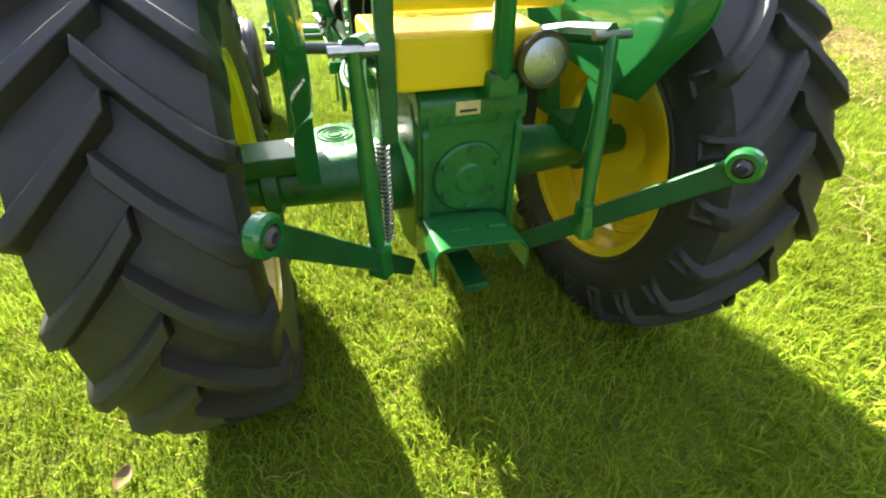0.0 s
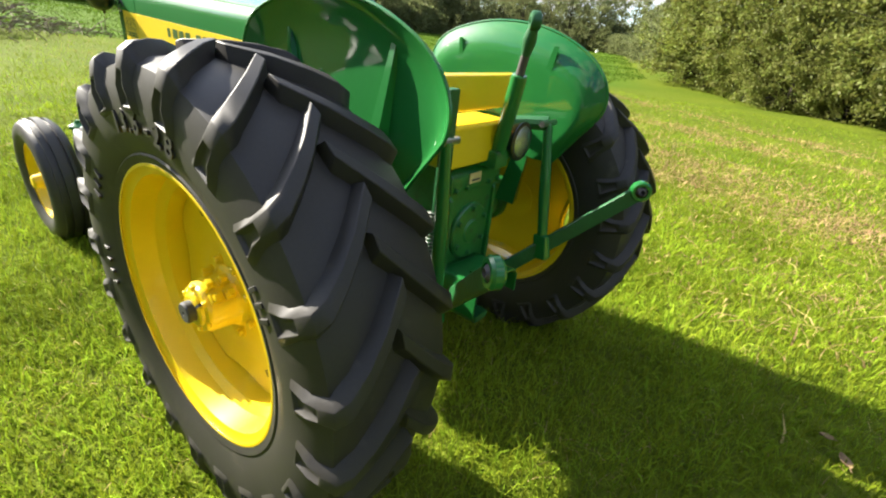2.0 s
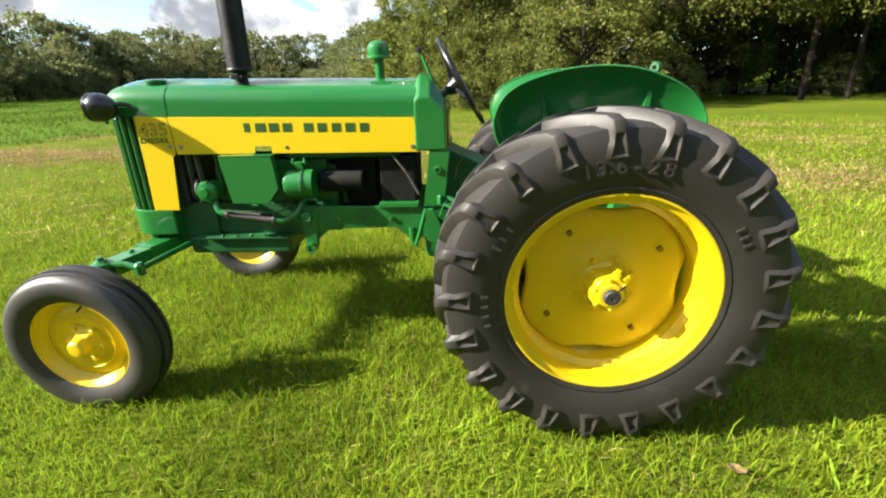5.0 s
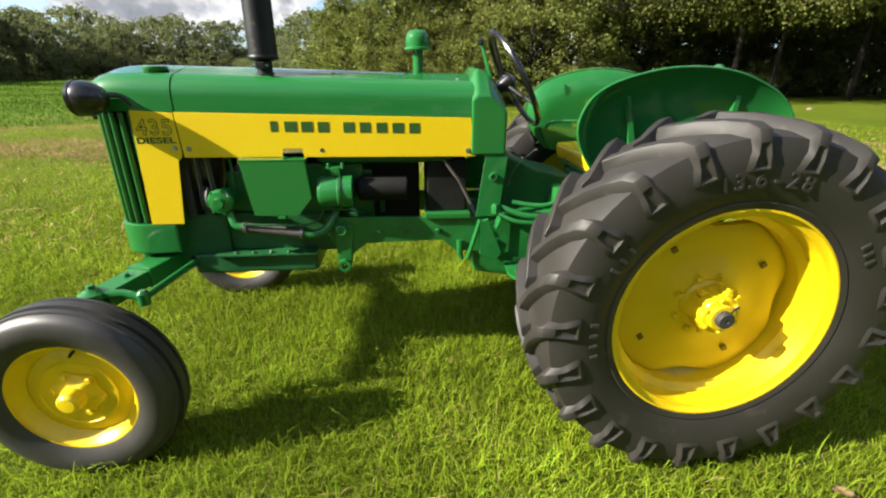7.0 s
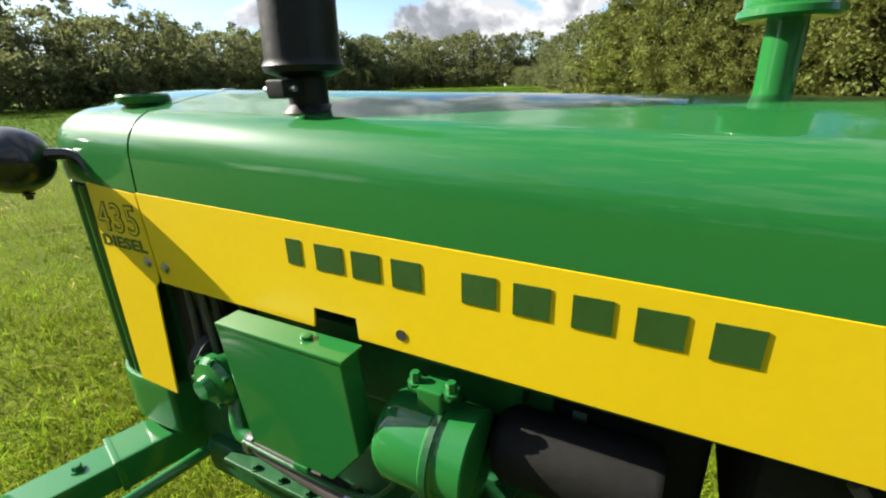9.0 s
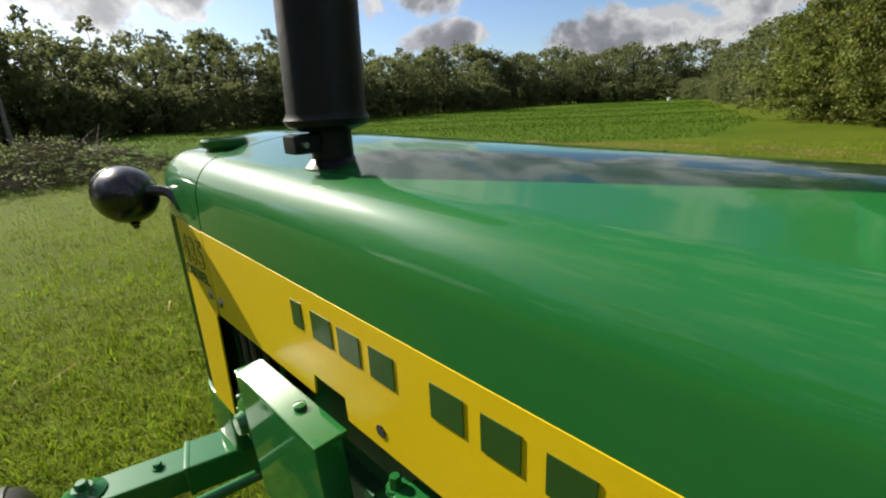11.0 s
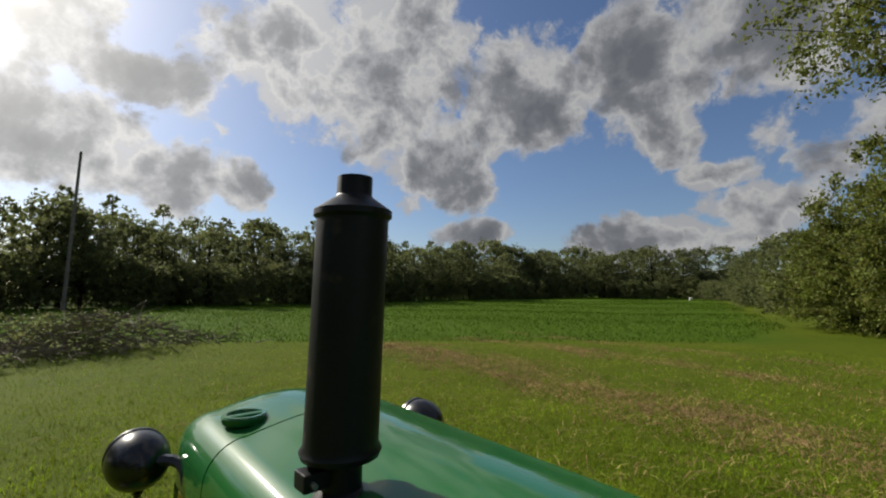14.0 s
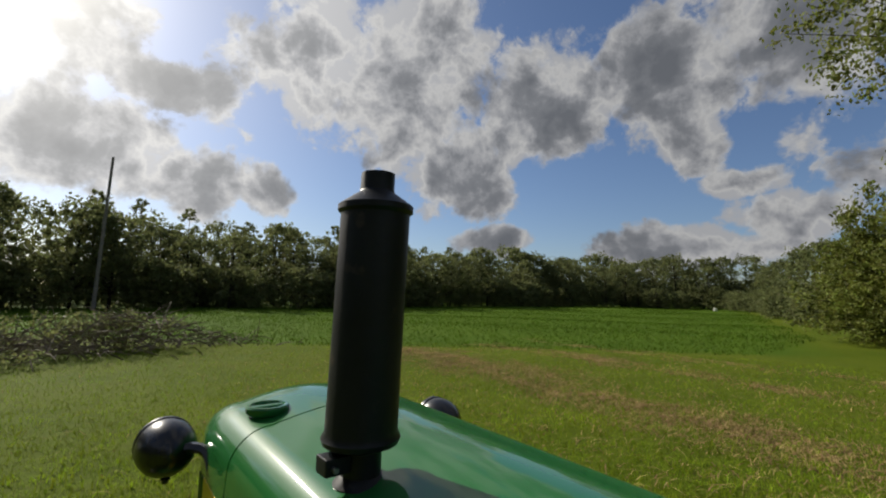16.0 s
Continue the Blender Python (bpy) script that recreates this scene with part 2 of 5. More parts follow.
def ground_material():
    m = bpy.data.materials.new("lawn")
    m.use_nodes = True
    nt = m.node_tree
    p = nt.nodes["Principled BSDF"]
    p.inputs["Roughness"].default_value = 0.85
    p.inputs["Specular IOR Level"].default_value = 0.03
    co = nt.nodes.new("ShaderNodeTexCoord")

    def nz(s, d=6.0, r=0.6):
        n = nt.nodes.new("ShaderNodeTexNoise")
        n.inputs["Scale"].default_value, n.inputs["Detail"].default_value, n.inputs["Roughness"].default_value = s, d, r
        nt.links.new(co.outputs["Object"], n.inputs["Vector"])
        return n.outputs["Fac"]

    def mr(f, a, b):
        n = nt.nodes.new("ShaderNodeMapRange")
        n.inputs["From Min"].default_value, n.inputs["From Max"].default_value = a, b
        nt.links.new(f, n.inputs["Value"])
        return n.outputs["Result"]

    def mix(f, a, b):
        n = nt.nodes.new("ShaderNodeMix")
        n.data_type = "RGBA"
        for s, v in ((n.inputs[0], f), (n.inputs[6], a), (n.inputs[7], b)):
            if isinstance(v, tuple):
                s.default_value = (*v, 1)
            else:
                nt.links.new(v, s)
        return n.outputs[2]

    col = mix(mr(nz(0.35), 0.35, 0.65), (0.072, 0.112, 0.008), (0.115, 0.145, 0.012))
    col = mix(mr(nz(9.0), 0.4, 0.7), col, (0.075, 0.095, 0.014))
    col = mix(mr(nz(2.3, 9.0, 0.72), 0.64, 0.78), col, (0.20, 0.16, 0.06))
    # uncut grass beyond the mown edge
    sep = nt.nodes.new("ShaderNodeSeparateXYZ")
    nt.links.new(co.outputs["Object"], sep.inputs[0])

    def line(a, b_, c):
        n, o = nt.nodes.new("ShaderNodeMath"), nt.nodes.new("ShaderNodeMath")
        n.operation = o.operation = "MULTIPLY_ADD"
        o.use_clamp = True
        nt.links.new(sep.outputs[0], n.inputs[0])
        n.inputs[1].default_value, n.inputs[2].default_value = a, c
        nt.links.new(sep.outputs[1], o.inputs[0])
        o.inputs[1].default_value = b_
        nt.links.new(n.outputs[0], o.inputs[2])
        return o.outputs[0]

    both = nt.nodes.new("ShaderNodeMath")
    both.operation = "MULTIPLY"
    nt.links.new(line(0.7, 0.87, -17.0), both.inputs[0])
    nt.links.new(line(-0.18, 0.5, 1.5), both.inputs[1])
    col = mix(both.outputs[0], col, mix(mr(nz(0.25), 0.35, 0.65), (0.060, 0.108, 0.010), (0.074, 0.126, 0.012)))
    nt.links.new(col, p.inputs["Base Color"])
    b = nt.nodes.new("ShaderNodeBump")
    b.inputs["Strength"].default_value, b.inputs["Distance"].default_value = 0.9, 0.03
    nt.links.new(nz(28.0, 4.0), b.inputs["Height"])
    nt.links.new(b.outputs[0], p.inputs["Normal"])
    return m


LAWN = ground_material()


# ---- builders ----
def part(name, bm, mat, parent=None, label="", smooth=True):
    me = bpy.data.meshes.new(name)
    bmesh.ops.recalc_face_normals(bm, faces=bm.faces)
    if smooth:
        for f in bm.faces:
            f.smooth = True
        for e in bm.edges:
            e.smooth = len(e.link_faces) != 2 or e.calc_face_angle(0) < radians(35)
    bm.to_mesh(me)
    bm.free()
    me.materials.append(mat)
    ob = new(name, me)
    if smooth and parent and len(me.polygons) < 1200:
        flat = ob.modifiers.new("even_faces", "WEIGHTED_NORMAL")
        flat.mode, flat.weight, flat.keep_sharp = "FACE_AREA", 80, True
    if parent:
        ob.parent = parent
    return tagged(ob, label=label)


def thing(name, label, category, group="", at=(0, 0, 0)):
    ob = new(name)
    ob.empty_display_size = 0.1
    ob.location = at
    return tagged(ob, label=label, category=category, group=group)


def lathe(profile, origin, axis="x", segs=48, closed=False, bm=None, start=0.0, sweep=360.0, ends=True):
    """Profile of (along, radius) turned round an axis through origin."""
    bm = bm or bmesh.new()
    ox, oy, oz = origin
    full = sweep > 359.9
    rings = []
    for i in range(segs if full else segs + 1):
        a = radians(start + sweep * i / segs)
        ring = []
        for h, r in profile:
            c, s = r * math.cos(a), r * math.sin(a)
            v = {"x": (h, c, s), "y": (c, h, s), "z": (c, s, h)}[axis]
            ring.append(bm.verts.new((ox + v[0], oy + v[1], oz + v[2])))
        rings.append(ring)
    n = len(profile)
    for i in range(len(rings) if full else len(rings) - 1):
        a, b = rings[i], rings[(i + 1) % len(rings)]
        for j in range(n if closed else n - 1):
            k = (j + 1) % n
            bm.faces.new((a[j], b[j], b[k], a[k]))
    if not closed and ends:
        for j in (0, n - 1):
            if full and profile[j][1] > 1e-5:
                bm.faces.new([r[j] for r in rings])
    bmesh.ops.remove_doubles(bm, verts=bm.verts, dist=1e-6)
    return bm


def box(lo, hi, bevel=0.006, bm=None, turn=None, segs=2):
    """A box between two corners with rounded edges; turn: a matrix applied after."""
    own = bmesh.new()
    size = [b - a for a, b in zip(lo, hi)]
    mid = [(a + b) / 2 for a, b in zip(lo, hi)]
    bmesh.ops.create_cube(own, size=1.0, matrix=Matrix.Translation(mid) @ Matrix.Diagonal((*size, 1)))
    if bevel:
        bmesh.ops.bevel(own, geom=own.edges[:], offset=min(bevel, min(size) * 0.45), segments=segs, profile=0.5, affect="EDGES")
    if turn is not None:
        bmesh.ops.transform(own, matrix=turn, verts=own.verts)
    return join(bm, own)


def join(bm, own):
    if bm is None:
        return own
    me = bpy.data.meshes.new("join")
    own.to_mesh(me)
    own.free()
    bm.from_mesh(me)
    bpy.data.meshes.remove(me)
    return bm


def prism(outline, axis, lo, hi, bevel=0.004, bm=None):
    """A closed outline of two coordinates drawn out along axis from lo to hi."""
    own = bmesh.new()

    def at(p, h):
        return {"x": (h, p[0], p[1]), "y": (p[0], h, p[1]), "z": (p[0], p[1], h)}[axis]

    a = [own.verts.new(at(p, lo)) for p in outline]
    b = [own.verts.new(at(p, hi)) for p in outline]
    own.faces.new(a)
    own.faces.new(b[::-1])
    for i in range(len(outline)):
        j = (i + 1) % len(outline)
        own.faces.new((a[i], a[j], b[j], b[i]))
    if bevel:
        bmesh.ops.recalc_face_normals(own, faces=own.faces)
        edges = [e for e in own.edges if e.calc_face_angle(0) > radians(30)]
        bmesh.ops.bevel(own, geom=edges, offset=bevel, segments=2, profile=0.5, affect="EDGES")
    return join(bm, own)


def tube(points, radius, segs=12, bm=None, cap=True, smooth_steps=0):
    """A round bar along points; radius may be a list."""
    own = bm or bmesh.new()
    pts = [Vector(p) for p in points]
    if smooth_steps:
        fine = []
        for i in range(len(pts) - 1):
            p0, p1, p2, p3 = pts[max(i - 1, 0)], pts[i], pts[i + 1], pts[min(i + 2, len(pts) - 1)]
            for k in range(smooth_steps):
                t = k / smooth_steps
                fine.append(0.5 * (2 * p1 + (p2 - p0) * t + (2 * p0 - 5 * p1 + 4 * p2 - p3) * t * t + (3 * p1 - p0 - 3 * p2 + p3) * t ** 3))
        pts = fine + [pts[-1]]
    radii = radius if isinstance(radius, (list, tuple)) else [radius] * len(pts)
    if len(radii) != len(pts):
        radii = [float(np.interp(i / (len(pts) - 1), np.linspace(0, 1, len(radii)), radii)) for i in range(len(pts))]
    rings, up = [], None
    for i, p in enumerate(pts):
        d = (pts[min(i + 1, len(pts) - 1)] - pts[max(i - 1, 0)]).normalized()
        if up is None:
            up = Vector((0, 0, 1)) if abs(d.z) < 0.9 else Vector((1, 0, 0))
        side = d.cross(up).normalized()
        up = side.cross(d).normalized()
        rings.append([own.verts.new(p + float(radii[i]) * (math.cos(2 * math.pi * k / segs) * side + math.sin(2 * math.pi * k / segs) * up)) for k in range(segs)])
    for a, b in zip(rings, rings[1:]):
        for k in range(segs):
            own.faces.new((a[k], a[(k + 1) % segs], b[(k + 1) % segs], b[k]))
    if cap:
        own.faces.new(rings[0][::-1])
        own.faces.new(rings[-1])
    return own


def bolt(at, axis, r=0.009, h=0.008, bm=None):
    """A hexagon head with a washer."""
    own = lathe([(0, 0), (0, r * 1.5), (h * 0.25, r * 1.5), (h * 0.25, r * 1.01)], (0, 0, 0), axis, 12)
    own = lathe([(0, r), (h * 0.85, r), (h, r * 0.8), (h, 0)], (0, 0, 0), axis, 6, bm=own)
    bmesh.ops.translate(own, vec=at, verts=own.verts)
    return join(bm, own)


def sheet(grid, thick, bm=None):
    """A curved sheet from rows of points, given thickness along its normals."""
    own = bmesh.new()
    rows = [[own.verts.new(p) for p in row] for row in grid]
    for a, b in zip(rows, rows[1:]):
        for i in range(len(a) - 1):
            own.faces.new((a[i], a[i + 1], b[i + 1], b[i]))
    bmesh.ops.recalc_face_normals(own, faces=own.faces)
    own.normal_update()
    bmesh.ops.solidify(own, geom=own.faces[:], thickness=thick)
    return join(bm, own)


def letters(text, size, depth, mat, name, parent, m, label="", bold=0.0, space=1.0):
    """Raised lettering in the built-in font, as one mesh."""
    cu = bpy.data.curves.new(name, "FONT")
    cu.body, cu.size, cu.extrude, cu.align_x, cu.offset = text, size, depth / 2, "CENTER", bold
    cu.space_character = space
    tmp = bpy.data.objects.new("tmp_text", cu)
    scene.collection.objects.link(tmp)
    bpy.context.view_layer.update()
    me = bpy.data.meshes.new_from_object(tmp.evaluated_get(bpy.context.evaluated_depsgraph_get()))
    bpy.data.objects.remove(tmp)
    me.name = name
    me.transform(m)
    me.materials.clear()
    me.materials.append(mat)
    ob = new(name, me)
    ob.parent = parent
    return tagged(ob, label=label)


# ---- the tractor ----
tractor = thing("tractor", "vintage green and yellow farm tractor parked on mown grass", "tractor")
HUB_Z, HUB_X, RIM_R = 0.631, 0.72, 0.375
X0 = 0.075                                # middle of the bonnet
HL, HR = -0.165, 0.343                   # its two sides


def lift(y):
    """The bonnet rises a little towards the nose."""
    return 0.024 * (y - 0.75)


def rear_tyre():
    prof = [(-0.148, 0.372), (-0.154, 0.388), (-0.156, 0.394), (-0.153, 0.399), (-0.158, 0.410), (-0.170, 0.45), (-0.174, 0.50), (-0.170, 0.55), (-0.158, 0.583), (-0.12, 0.597), (0, 0.604)]
    prof = prof + [(-h, r) for h, r in prof[-2::-1]]
    bm = lathe(prof, (0, 0, 0), "x", 96, ends=False)
    return bm


def tread_lug(half):
    """One bar of the tread: from the middle out to the shoulder and down the wall, with a hollow in its end."""
    stations = [(-0.016, 0.604, 0.0, 1.0, 0.034, 0.050), (0.05, 0.602, 0.0, 1.0, 0.034, 0.052), (0.10, 0.598, 0.0, 1.0, 0.034, 0.055), (0.140, 0.590, 0.10, 1.0, 0.035, 0.058), (0.156, 0.583, 0.45, 0.9, 0.029, 0.052),
                (0.166, 0.565, 0.85, 0.45, 0.017, 0.046), (0.172, 0.540, 1.0, 0.12, 0.014, 0.054), (0.173, 0.500, 1.0, 0.0, 0.009, 0.074), (0.173, 0.490, 1.0, 0.0, 0.001, 0.078)]
    bm = bmesh.new()
    rows = []
    for x, r, nx, nr, h, w in stations:
        u = min(1.0, max(0.0, (x + 0.016) / 0.17))
        ang = radians(17.0 * u ** 0.9)
        row = []
        for da, up in ((-0.66, 0), (-0.33, 1), (0.33, 1), (0.66, 0)):
            a = ang + da * w / r
            rr = r + (nr * h if up else -0.004)
            xx = x + (nx * h if up else -0.002 * nx)
            row.append(bm.verts.new((half * xx, rr * math.cos(a), rr * math.sin(a))))
        rows.append(row)
    tops = []
    for k, (a, b) in enumerate(zip(rows, rows[1:])):
        for i in range(3):
            f = bm.faces.new((a[i], a[i + 1], b[i + 1], b[i]))
            if i == 1 and k in (5, 6):
                tops.append(f)
    bm.faces.new(rows[0])
    bm.faces.new(rows[-1][::-1])
    bmesh.ops.recalc_face_normals(bm, faces=bm.faces)
    inner = bmesh.ops.inset_region(bm, faces=tops, thickness=0.0105, depth=-0.010)
    crest = [e for e in bm.edges if len(e.link_faces) == 2 and e.calc_face_angle(0) > radians(38) and max(v.co.to_2d().length + abs(v.co.z) for v in e.verts) > 0]
    bmesh.ops.bevel(bm, geom=crest, offset=0.0018, segments=1, profile=0.5, affect="EDGES", clamp_overlap=True)
    return bm


LUGS = 21
lug_mesh = {}


def rear_tread(o, wheel):
    for half in (-1, 1):
        if half not in lug_mesh:
            first = part("tread_lug", tread_lug(half), RUBBER)
            lug_mesh[half] = first.data
            bpy.data.objects.remove(first)
        for k in range(LUGS):
            ob = new("tread_lug", lug_mesh[half])
            ob.parent = wheel
            ob.matrix_local = Matrix.Translation(o) @ Matrix.Rotation(2 * math.pi * (k + (0.5 if half > 0 else 0.0)) / LUGS, 4, "X")


def rear_wheel(side, o, label):
    """side -1: the left wheel, whose dished outer face looks to -x."""
    s = side
    # rim: flange, bead seat, drop well
    prof = [(s * 0.150, RIM_R), (s * 0.146, RIM_R + 0.004), (s * 0.138, RIM_R - 0.004), (s * 0.134, RIM_R - 0.020), (s * 0.075, RIM_R - 0.030), (s * 0.055, RIM_R - 0.052), (s * -0.03, RIM_R - 0.056),
            (s * -0.055, RIM_R - 0.032), (s * -0.134, RIM_R - 0.020), (s * -0.140, RIM_R - 0.002), (s * -0.150, RIM_R)]
    inner = [(h, r - 0.007) for h, r in prof[::-1]]
    wheel = part("rear_wheel", lathe(prof + inner, o, "x", 72, closed=True), YELLOW, tractor, label)
    # disc
    disc = [(s * -0.010, RIM_R - 0.058), (s * 0.012, RIM_R - 0.064), (s * 0.018, RIM_R - 0.085), (s * 0.010, 0.22), (s * 0.016, 0.15), (s * 0.030, 0.125), (s * 0.032, 0.06), (s * 0.020, 0.06), (s * 0.018, 0.12), (s * 0.002, 0.15), (s * -0.004, 0.22), (s * 0.004, RIM_R - 0.085), (s * -0.018, RIM_R - 0.066)]
    bm = lathe(disc, o, "x", 96, closed=True)
    for v in bm.verts:
        dy, dz = v.co.y - o[1], v.co.z - o[2]
        r = math.hypot(dy, dz)
        c = abs(math.sin(2 * (math.atan2(dz, dy) - radians(2))))
        if r > 0.26 and c < 0.68:
            k = 1 - 0.034 * (1 - (c / 0.68) ** 2) / r
            v.co.y, v.co.z = o[1] + dy * k, o[2] + dz * k
    part("wheel_disc", bm, YELLOW, wheel)
    part("tyre", lathe_move(rear_tyre(), o), RUBBER, wheel, "black rubber tractor tyre with deep chevron lugs")
    rear_tread(o, wheel)
    # lobed cast barrel with a collar at its end
    hub = [(s * 0.016, 0.0), (s * 0.016, 0.092), (s * 0.034, 0.090), (s * 0.042, 0.072), (s * 0.060, 0.066), (s * 0.112, 0.063), (s * 0.122, 0.056), (s * 0.124, 0.046), (s * 0.132, 0.045), (s * 0.136, 0.040), (s * 0.136, 0.0)]
    bm = lathe(hub, o, "x", 72)
    for v in bm.verts:
        h = (v.co.x - o[0]) * s
        if 0.04 < h < 0.123:
            dy, dz = v.co.y - o[1], v.co.z - o[2]
            k = 1 + 0.10 * abs(math.cos(3 * math.atan2(dz, dy) + 0.4)) ** 0.6
            v.co.y, v.co.z = o[1] + dy * k, o[2] + dz * k
    part("hub", bm, YELLOW, wheel)
    for k in range(6):
        a = radians(30 + 60 * k) - 0.13
        part("hub_boss", bolt((o[0] + s * 0.118, o[1] + 0.058 * math.cos(a), o[2] + 0.058 * math.sin(a)), "x", 0.0075, 0.012 * s), YELLOW, wheel)
    part("clamp_slit", box((-0.002, 0.026, -0.0035), (0.004, 0.062, 0.0035), 0.0, turn=Matrix.Translation((o[0] + s * 0.1345, o[1], o[2])) @ Matrix.Rotation(radians(140), 4, "X")), SOOT, wheel)
    for a, h in ((75, 0.062), (75, 0.098), (105, 0.062), (105, 0.098), (20, 0.070), (250, 0.070)):
        m = Matrix.Translation((o[0] + s * h, o[1], o[2])) @ Matrix.Rotation(radians(a + 35), 4, "X")
        bm = box((-0.014, 0.058, -0.014), (0.014, 0.080, 0.014), 0.004, turn=m)
        box((-0.008, 0.078, -0.008), (0.008, 0.093, 0.008), 0.002, bm=bm, turn=m)
        part("clamp_screw", bm, YELLOW, wheel)
    part("axle_end", lathe([(s * 0.13, 0.0), (s * 0.13, 0.029), (s * 0.152, 0.029), (s * 0.157, 0.025), (s * 0.157, 0.006), (s * 0.151, 0.004), (s * 0.151, 0.0)], o, "x", 20), SOOT, wheel, "bare dark steel axle end")
    for k in range(8):
        a = radians(22.5 + 45 * k)
        part("wheel_nut", bolt((o[0] + s * 0.030, o[1] + 0.105 * math.cos(a), o[2] + 0.105 * math.sin(a)), "x", 0.011 , 0.016 * s), YELLOW, wheel)
    for k in range(4):
        a = radians(56 + 90 * k)
        r = 0.238
        part("square_bolt", box((-0.008, -0.010, -0.010), (0.008, 0.010, 0.010), 0.002, turn=Matrix.Translation((o[0] + s * 0.014, o[1] + r * math.cos(a), o[2] + r * math.sin(a))) @ Matrix.Rotation(a, 4, "X")), BOLT_BROWN, wheel, "stained square wheel bolt")
    return wheel


def lathe_move(bm, o):
    bmesh.ops.translate(bm, vec=o, verts=bm.verts)
    return bm


wheel_left = rear_wheel(-1, (-HUB_X, 0, HUB_Z), "deep-dished bright yellow rear wheel")
wheel_right = rear_wheel(1, (0.675, -0.058, 0.622), "deep-dished bright yellow rear wheel")
# size mark moulded into the outer tyre wall
for i, ch in enumerate("13.6-28"):
    a = radians(74 + (0, 5.2, 9.0, 13.0, 19.0, 25.0, 31.0)[i])
    r = 0.447
    m = Matrix.Translation((-HUB_X - 0.1715, r * math.cos(a), HUB_Z + r * math.sin(a))) @ Matrix(((0, 0, -1, 0), (-1, 0, 0, 0), (0, 1, 0, 0), (0, 0, 0, 1))) @ Matrix.Rotation(radians(90) - a, 4, "Z")
    letters(ch, 0.066, 0.010, RUBBER, "tyre_mark", wheel_left, m, bold=0.001)


# unreadable lettering further round, as bars
for a, r, size in ((146, 0.452, 0.030), (150, 0.452, 0.030), (154, 0.452, 0.030), (36, 0.452, 0.034), (31, 0.452, 0.034), (26, 0.452, 0.034), (2, 0.446, 0.026), (-3, 0.446, 0.026), (-8, 0.446, 0.026), (-13, 0.446, 0.026)):
    m = Matrix.Translation((-HUB_X, 0, HUB_Z)) @ Matrix.Rotation(radians(a), 4, "X")
    part("tyre_mark", box((-0.1745, r - size / 2, -0.006), (-0.166, r + size / 2, 0.006), 0.002, turn=m), RUBBER, wheel_left)


def front_wheel(side, at, label):
    s = side
    prof = [(s * 0.062, 0.222), (s * 0.058, 0.226), (s * 0.050, 0.215), (s * 0.030, 0.204), (s * 0.018, 0.186), (s * -0.02, 0.184), (s * -0.035, 0.204), (s * -0.055, 0.216), (s * -0.062, 0.222)]
    prof = [(h, r * 0.964) for h, r in prof]
    wheel = part("front_wheel", lathe(prof + [(h, r - 0.005) for h, r in prof[::-1]], at, "x", 56, closed=True), YELLOW, tractor, label)
    disc = [(s * 0.012, 0.186), (s * 0.020, 0.165), (s * 0.028, 0.13), (s * 0.020, 0.085), (s * 0.020, 0.03), (s * 0.012, 0.03), (s * 0.012, 0.085), (s * 0.020, 0.13), (s * 0.010, 0.163), (s * 0.0, 0.184)]
    disc = [(h, r * 0.964) for h, r in disc]
    part("wheel_disc", lathe(disc, at, "x", 48, closed=True), YELLOW, wheel)
    tp = [(s * 0.056, 0.221), (s * 0.074, 0.245), (s * 0.080, 0.270), (s * 0.074, 0.296), (s * 0.064, 0.309), (s * 0.048, 0.316), (s * 0.046, 0.322), (s * 0.032, 0.324), (s * 0.030, 0.315), (s * 0.018, 0.316), (s * 0.016, 0.327), (s * -0.016, 0.327),
          (s * -0.018, 0.316), (s * -0.030, 0.315), (s * -0.032, 0.324), (s * -0.046, 0.322), (s * -0.048, 0.316), (s * -0.064, 0.309), (s * -0.074, 0.296), (s * -0.080, 0.270), (s * -0.074, 0.245), (s * -0.056, 0.221)]
    tp = [(h * 1.1, 0.2135 + (r - 0.221) * 1.24) for h, r in tp]
    part("tyre", lathe(tp, at, "x", 72, ends=False), RUBBER_FRONT, wheel, "black three-rib front tractor tyre")
    bm = lathe([(s * 0.015, 0.0), (s * 0.015, 0.084), (s * 0.028, 0.083), (s * 0.034, 0.070), (s * 0.040, 0.056), (s * 0.050, 0.042), (s * 0.085, 0.037), (s * 0.095, 0.027), (s * 0.097, 0.0)], at, "x", 48)
    for v in bm.verts:                    # scalloped between the bolts
        dy, dz = v.co.y - at[1], v.co.z - at[2]
        if math.hypot(dy, dz) > 0.05:
            k = 1 + 0.14 * max(-0.5, math.cos(6 * (math.atan2(dz, dy) - radians(12))))
            v.co.y, v.co.z = at[1] + dy * k, at[2] + dz * k
    part("hub", bm, YELLOW, wheel)
    for k in range(6):
        a = radians(60 * k + 12)
        part("wheel_nut", bolt((at[0] + s * 0.026, at[1] + 0.078 * math.cos(a), at[2] + 0.078 * math.sin(a)), "x", 0.012, 0.018 * s), YELLOW, wheel)
    part("disc_ridge", tube([(at[0] + s * 0.0275, at[1] + 0.128 * math.cos(radians(a)), at[2] + 0.128 * math.sin(radians(a))) for a in range(0, 361, 12)], 0.004, 6, cap=False), YELLOW, wheel)
    part("valve", tube([(at[0] + s * 0.02, at[1] - 0.03, at[2] + 0.175), (at[0] + s * 0.05, at[1] - 0.028, at[2] + 0.165)], 0.005, 8), SOOT, wheel)
    return wheel


front_wheel(-1, (-0.642, 2.184, 0.322), "yellow steel front wheel with ribbed black tyre")
front_wheel(1, (0.79, 2.085, 0.322), "yellow steel front wheel with ribbed black tyre")


